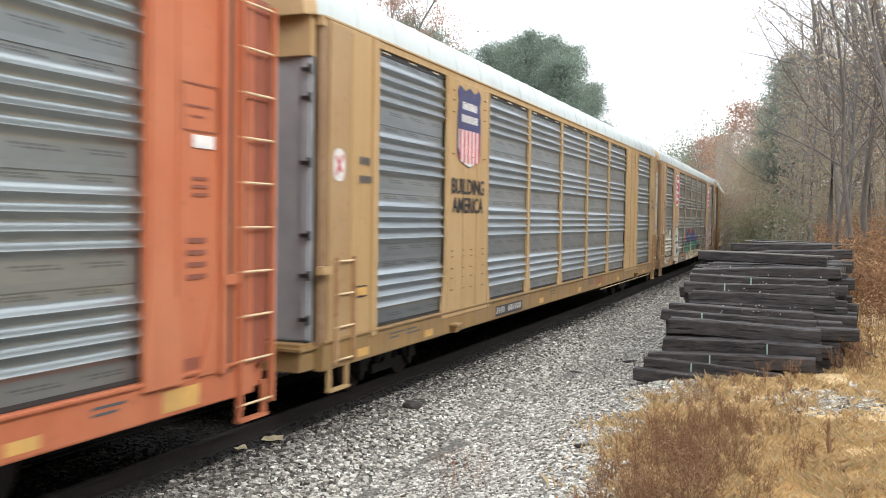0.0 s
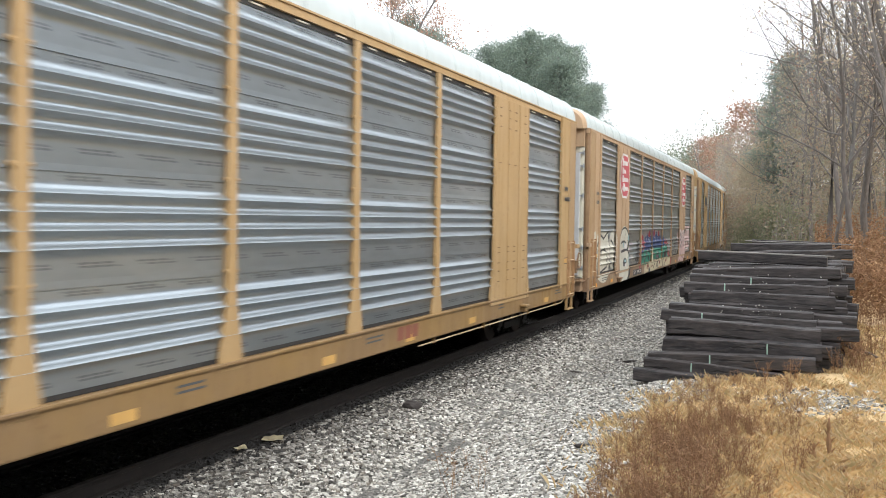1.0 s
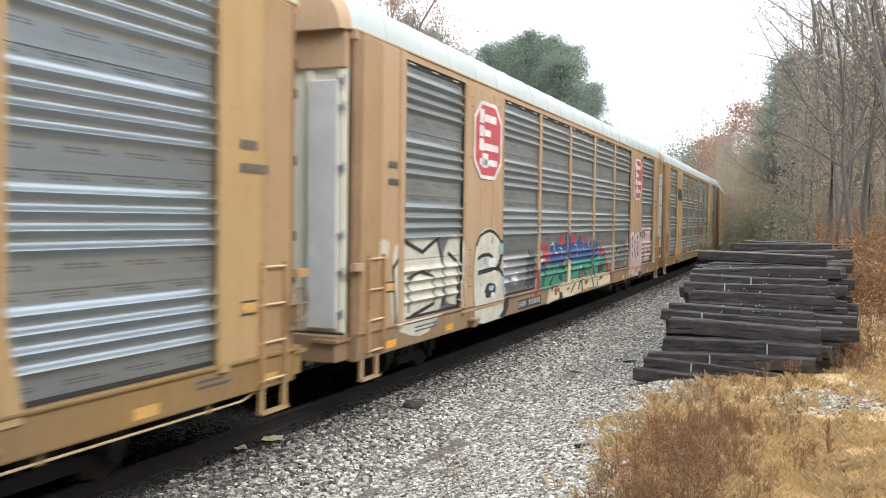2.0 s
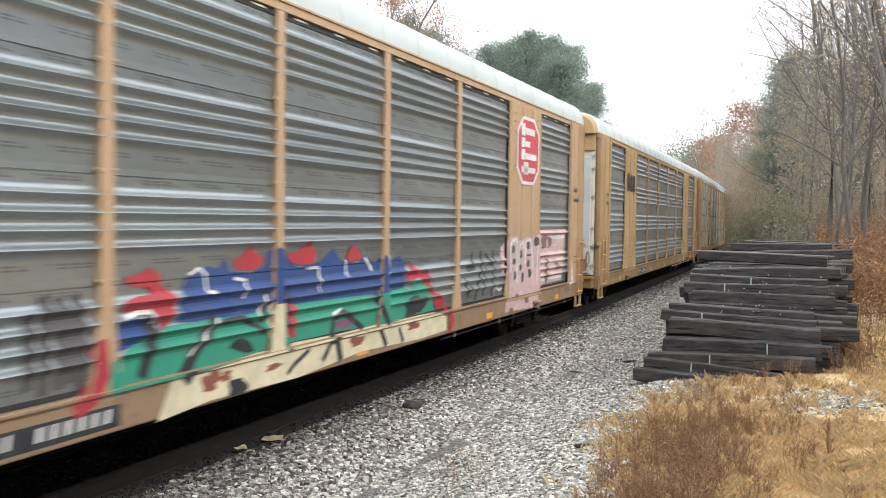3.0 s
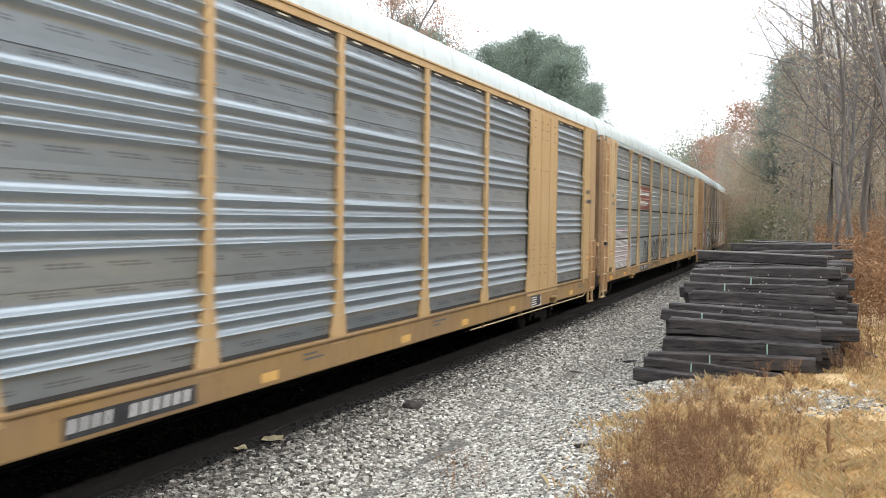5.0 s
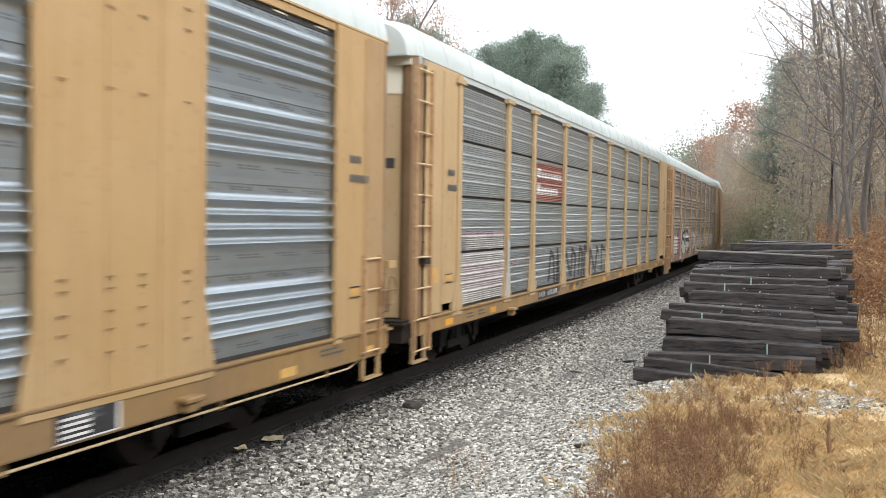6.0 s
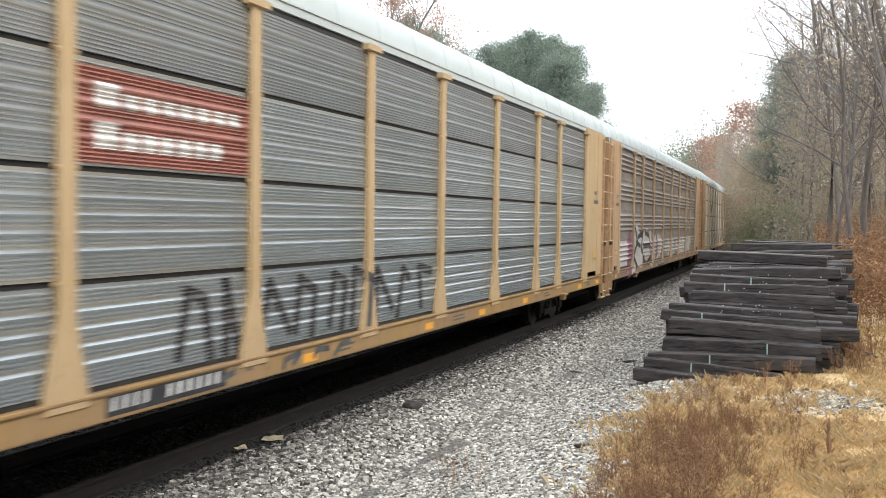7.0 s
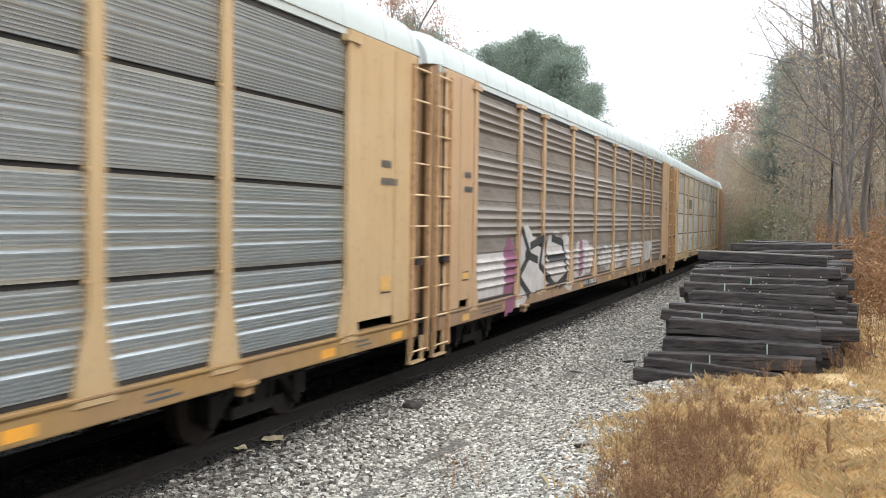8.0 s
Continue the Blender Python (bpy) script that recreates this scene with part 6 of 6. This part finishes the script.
def tangle():
    """Fine grey twigs, dead leaves and hanging vines that fill the woods between the trunks."""
    rng = np.random.default_rng(33)
    for name, mat, count, size, thin, label in (("twig_tangle", TWIG_BROWN, 48000, 0.32, 0.035, "dense tangle of fine grey-brown twigs"), ("woodland_leaves", MIXED_LEAF, 42000, 0.085, 0.5, "sparse dead and olive leaves hanging through the woods")):
        col = rng.uniform(1262, 1640, count)
        y = np.where(col + rng.normal(0, 22, count) < 1375, rng.uniform(72, 100, count), rng.uniform(44, 78, count))
        x = y * np.tan(np.arctan((col - 784) / 1600) - radians(YAW))
        rise = np.interp(col, [1262, 1300, 1345, 1358, 1375, 1410, 1425, 1640], [0.085, 0.115, 0.12, 0.15, 0.165, 0.17, 0.19, 0.24])
        wob = np.array([noise.noise(Vector((a * 0.25, b * 0.25, 5.0))) for a, b in zip(x, y)])
        z0 = ground_z(x, y)
        top = EYE_Z + y * rise * (0.92 + 0.25 * wob)
        z = z0 + (top - z0) * rng.uniform(0, 1, count) ** 1.25
        clump = np.array([noise.noise(Vector((a * 0.55, b * 0.55, c * 0.55))) for a, b, c in zip(x, y, z)])
        keep = clump + rng.uniform(-0.45, 0.45, count) > -0.18
        p = np.stack([x, y, z], 1)[keep]
        n = len(p)
        way = rng.normal(size=(n, 3)) * ((0.6, 0.6, 1.0) if thin < 0.2 else (1, 1, 1))
        way /= np.linalg.norm(way, axis=1)[:, None]
        wide = np.cross(way, rng.normal(size=(n, 3)))
        wide /= np.linalg.norm(wide, axis=1)[:, None]
        s = (size * rng.uniform(0.5, 1.5, n))[:, None]
        v = np.stack([p - way * s, p + wide * s * thin, p + way * s, p - wide * s * thin], 1).reshape(-1, 3)
        tagged(new(name, raw_mesh(name, v.tolist(), np.arange(4 * n).reshape(-1, 4).tolist(), mat)), label, "woods", kind="stuff")


TWIG_BROWN = islands("fine_brown_twigs", [(0.31, 0.285, 0.26), (0.38, 0.35, 0.32), (0.25, 0.23, 0.215), (0.41, 0.35, 0.30)], 0.9, 5, glow=0.45)
MIXED_LEAF = islands("mixed_autumn_leaves", [(0.45, 0.37, 0.27), (0.34, 0.34, 0.23), (0.50, 0.43, 0.32), (0.42, 0.27, 0.20), (0.32, 0.31, 0.26), (0.50, 0.50, 0.34)], 0.85, 3, glow=0.5)
tangle()


def side_woods():
    """Undergrowth beyond the train and unseen woods behind the camera, both added to shut off low light."""
    rng = np.random.default_rng(4)
    n = 16000
    s = rng.uniform(-30, 110, n)
    e = -rng.uniform(4.2, 9, n)
    a = np.interp(s, ARC, TURN)
    x, y = np.interp(s, ARC, WAY_X) + np.cos(a) * e, np.interp(s, ARC, WAY_Y) - np.sin(a) * e
    z = ground_z(x, y) + rng.uniform(0, 2.6, n)
    v, f = leaf_quads(np.stack([x, y, z], 1), 0.4, rng)
    tagged(new("undergrowth", raw_mesh("undergrowth", v.tolist(), f.tolist(), GREEN_LEAF)), "undergrowth added beyond the track to keep low light out", "undergrowth", kind="stuff")
    # Out of view: tall dark twigs added to darken the car sides
    n = 30000
    x, y = rng.uniform(13, 22, n), rng.uniform(-45, 60, n)
    back = rng.random(n) < 0.35
    x, y = np.where(back, rng.uniform(-25, 22, n), x), np.where(back, rng.uniform(-45, -34, n), y)
    z = ground_z(x, y) + rng.uniform(0, 1, n) ** 0.7 * 14
    v, f = leaf_quads(np.stack([x, y, z], 1), 0.5, rng)
    tagged(new("unseen_woods", raw_mesh("unseen_woods", v.tolist(), f.tolist(), TWIGS)), "unseen woods added on the open side to dim light and reflections", "woods", kind="stuff")


side_woods()


def make_grass():
    rng = np.random.default_rng(9)
    n = 245000
    y = 5.0 + 17 * rng.uniform(0, 1, n) ** 1.7
    x = y * np.tan(rng.uniform(radians(-16), radians(5.5), n))
    n0 = 40000
    y[:n0], x[:n0] = rng.uniform(-12, 22, n0), rng.uniform(-2, 9, n0)
    wob = np.array([noise.noise(Vector((a * 0.9, b * 0.9, 3.0))) for a, b in zip(x, y)])
    tuft = np.array([noise.noise(Vector((a * 2.2, b * 2.2, 8.0))) for a, b in zip(x, y)])
    bare = np.hypot((x - 0.05) / 0.8, (y - 12.3) / 1.1) < 0.9 + 0.5 * wob
    keep = (x > ballast_edge(y) + wob * 0.8 - rng.exponential(0.22, n)) & (tuft + rng.uniform(-0.5, 0.5, n) > -0.28) & ~(bare & (rng.random(n) < 0.6)) & ~((y > 14.15) & (x > -2.5) & (x < 0.05))
    x, y, tuft = x[keep], y[keep], tuft[keep]
    n = len(x)
    z = ground_z(x, y)
    h = (0.022 + 0.085 * rng.random(n) ** 2.5) * (1 + 0.8 * np.clip(tuft, -0.3, 1))
    a, lean = rng.uniform(0, math.tau, n), rng.uniform(0.2, 1.3, n)
    dx, dy = np.cos(a), np.sin(a)
    w = 0.0013 + 0.0011 * rng.random(n)
    p = np.stack([x, y, z - 0.01], 1)
    side = np.stack([-dy, dx, np.zeros(n)], 1) * w[:, None]
    mid = p + np.stack([dx * lean * h * 0.3, dy * lean * h * 0.3, h * 0.65], 1)
    tip = p + np.stack([dx * lean * h, dy * lean * h, h], 1)
    v = np.stack([p - side, p + side, mid + side * 0.7, tip, mid - side * 0.7], 1).reshape(-1, 3)
    f = np.arange(5 * n).reshape(-1, 5)
    tagged(new("dry_grass", raw_mesh("dry_grass", v.tolist(), f.tolist(), STRAW)), "matted dry tawny autumn grass", "grass", kind="stuff")


make_grass()


def weed_mesh(seed, height, stems=9):
    """Dead stalks with side shoots and small seed heads."""
    r = random.Random(seed)
    verts, faces, tips = [], [], []
    for k in range(stems):
        a, lean = r.uniform(0, math.tau), r.uniform(0.05, 0.45)
        base = Vector((r.uniform(-0.07, 0.07), r.uniform(-0.07, 0.07), -0.02))
        top = base + Vector((math.cos(a) * lean, math.sin(a) * lean, 1)) * height * r.uniform(0.6, 1.0)
        mid = base.lerp(top, 0.5) + Vector((r.uniform(-0.02, 0.02), r.uniform(-0.02, 0.02), 0))
        tube(verts, faces, [base, mid, top], [0.0035, 0.003, 0.0015], 3)
        for q in range(7):
            at = base.lerp(top, r.uniform(0.35, 1.0))
            tip = at + Vector((r.uniform(-1, 1), r.uniform(-1, 1), r.uniform(0.2, 1))) * height * 0.16
            tube(verts, faces, [at, tip], [0.002, 0.001], 3)
            tips += [at, tip, at.lerp(tip, 0.5)]
    rng = np.random.default_rng(seed)
    pts = np.array([tuple(p) for p in tips])
    v, f = leaf_quads(pts + rng.normal(size=pts.shape) * 0.008, 0.011, rng)
    n = len(verts)
    return raw_mesh("weed", [tuple(p) for p in verts] + v.tolist(), faces + (f + n).tolist(), WEED)


def make_weeds():
    r = random.Random(6)
    meshes = [weed_mesh(k, 0.42) for k in range(5)]
    spots = []
    for k in range(150):
        y = r.uniform(5.2, 10.4)
        spots.append((r.gauss(-0.62 - 0.055 * y, 0.28), y, r.uniform(0.3, 0.9)))
    for k in range(105):
        y = r.uniform(9.0, 13.6)
        spots.append((r.uniform(-2.0, -0.2), y, r.uniform(0.3, 0.65)))
    for k in range(30):
        y = r.uniform(6, 13)
        spots.append((r.uniform(-0.7, 0.7), y, r.uniform(0.2, 0.5)))
    for k in range(40):
        y = r.uniform(14, 24)
        spots.append((r.uniform(0.2, 1.6), y, r.uniform(0.7, 1.6)))
    thin = weed_mesh(31, 0.62, 3)
    for x, y, s in ((-3.05, 7.6, 1.0), (-2.9, 7.9, 0.8), (-3.4, 8.5, 0.7)):
        ob = new("weed", thin)
        ob.matrix_basis = pose(x, y, float(ground_z(x, y)), 0, 0, 50 * y)
        ob.scale = (s, s, s)
        tagged(ob, "tall thin dead weed growing through the ballast", "weed", "dead weeds")
    spots += [(-0.35, 13.7, 1.0), (-0.7, 13.75, 0.8)]
    for x, y, s in spots:
        if x < ballast_edge(y) - 0.25 and s < 0.89:
            continue
        ob = new("weed", r.choice(meshes))
        ob.matrix_basis = pose(x, y, float(ground_z(x, y)), 0, 0, r.uniform(0, 360))
        ob.scale = (s, s, s)
        tagged(ob, "dead reddish-brown weed with thin stalks", "weed", "dead weeds")


make_weeds()


def dead_stalk(x, y, height, seed):
    r = random.Random(seed)
    verts, faces = [], []
    p = [Vector((math.sin(k) * 0.006, 0, height * k / 6)) for k in range(7)]
    tube(verts, faces, p, [0.012, 0.02, 0.014, 0.022, 0.015, 0.018, 0.006], 5)
    for k in range(5):
        at = p[1 + k]
        tube(verts, faces, [at, at + Vector((r.uniform(-0.06, 0.06), 0, 0.05))], [0.01, 0.004], 4)
    ob = new("dead_stalk", raw_mesh("dead_stalk", verts, faces, WEED))
    ob.matrix_basis = pose(x, y, float(ground_z(x, y)) - 0.02)
    tagged(ob, "dark dried upright weed stalk", "weed", "dead stalks")


dead_stalk(0.09, 8.15, 0.45, 1)
dead_stalk(-0.02, 8.2, 0.22, 2)
dead_stalk(-0.82, 7.2, 0.25, 3)


# ---- litter on the ballast ----
def chunk(name, x, y, size, material, label, category, seed, turn=0.0, lift=0.3):
    r = random.Random(seed)
    bm = bmesh.new()
    bmesh.ops.create_icosphere(bm, subdivisions=2, radius=0.5)
    for v in bm.verts:
        v.co = Vector((v.co.x * size[0], v.co.y * size[1], v.co.z * size[2])) * r.uniform(0.82, 1.12)
    ob = new(name, mesh_of(bm, material, name))
    ob.matrix_basis = pose(x, y, float(ground_z(x, y)) + size[2] * lift, 0, 0, turn)
    tagged(ob, label, category)


chunk("wood_chunk", -5.55, 12.15, (0.30, 0.18, 0.17), TIE_WOOD, "black broken chunk of timber on the ballast", "wood", 3, 20)
chunk("bark_strip", -2.2, 9.2, (0.30, 0.09, 0.06), TIE_WOOD, "dark strip of bark on the ballast", "wood", 4, 10)
chunk("bark_strip", -4.4, 17.5, (0.5, 0.08, 0.06), TIE_WOOD, "dark strip of bark on the ballast", "wood", 5, -30)
chunk("bark_strip", -3.4, 17.9, (0.42, 0.09, 0.07), TIE_WOOD, "dark strip of bark on the ballast", "wood", 6, 5)
chunk("pale_stone", 0.42, 13.6, (0.17, 0.12, 0.1), INK["white"], "large pale stone in the grass", "stone", 7)


def scrap(x, y, w, h, turn, seed):
    r = random.Random(seed)
    bm = bmesh.new()
    grid = [[bm.verts.new((w * (i / 4 - 0.5) + r.uniform(-0.01, 0.01), h * (j / 3 - 0.5) + r.uniform(-0.015, 0.015), r.uniform(0, 0.035))) for i in range(5)] for j in range(4)]
    for j in range(3):
        for i in range(4):
            bm.faces.new((grid[j][i], grid[j][i + 1], grid[j + 1][i + 1], grid[j + 1][i]))
    bmesh.ops.solidify(bm, geom=bm.faces[:], thickness=0.004)
    ob = new("paper_scrap", mesh_of(bm, INK["cream"], "paper_scrap"))
    ob.matrix_basis = pose(x, y, float(ground_z(x, y)) + 0.05, 6, -4, turn)
    tagged(ob, "crumpled pale scrap on the ballast beside the rail", "litter", "pale scraps")


scrap(-6.2, 9.45, 0.26, 0.16, 25, 1)
scrap(-6.28, 8.9, 0.14, 0.09, 60, 2)


def motions():
    """The train rolls past towards the camera's side at an even speed."""
    for number, car in enumerate(CARS):
        walk(car, [(k * 0.25, car_pose(car_place(number, k * 0.25))) for k in range(33)])
    for ob, y in WHEELS:
        walk(ob, [(k / 30, pose(0, y, 0.425, math.degrees((car_place(0, 0) - car_place(0, k / 30)) / 0.425))) for k in range(241)])


motions()
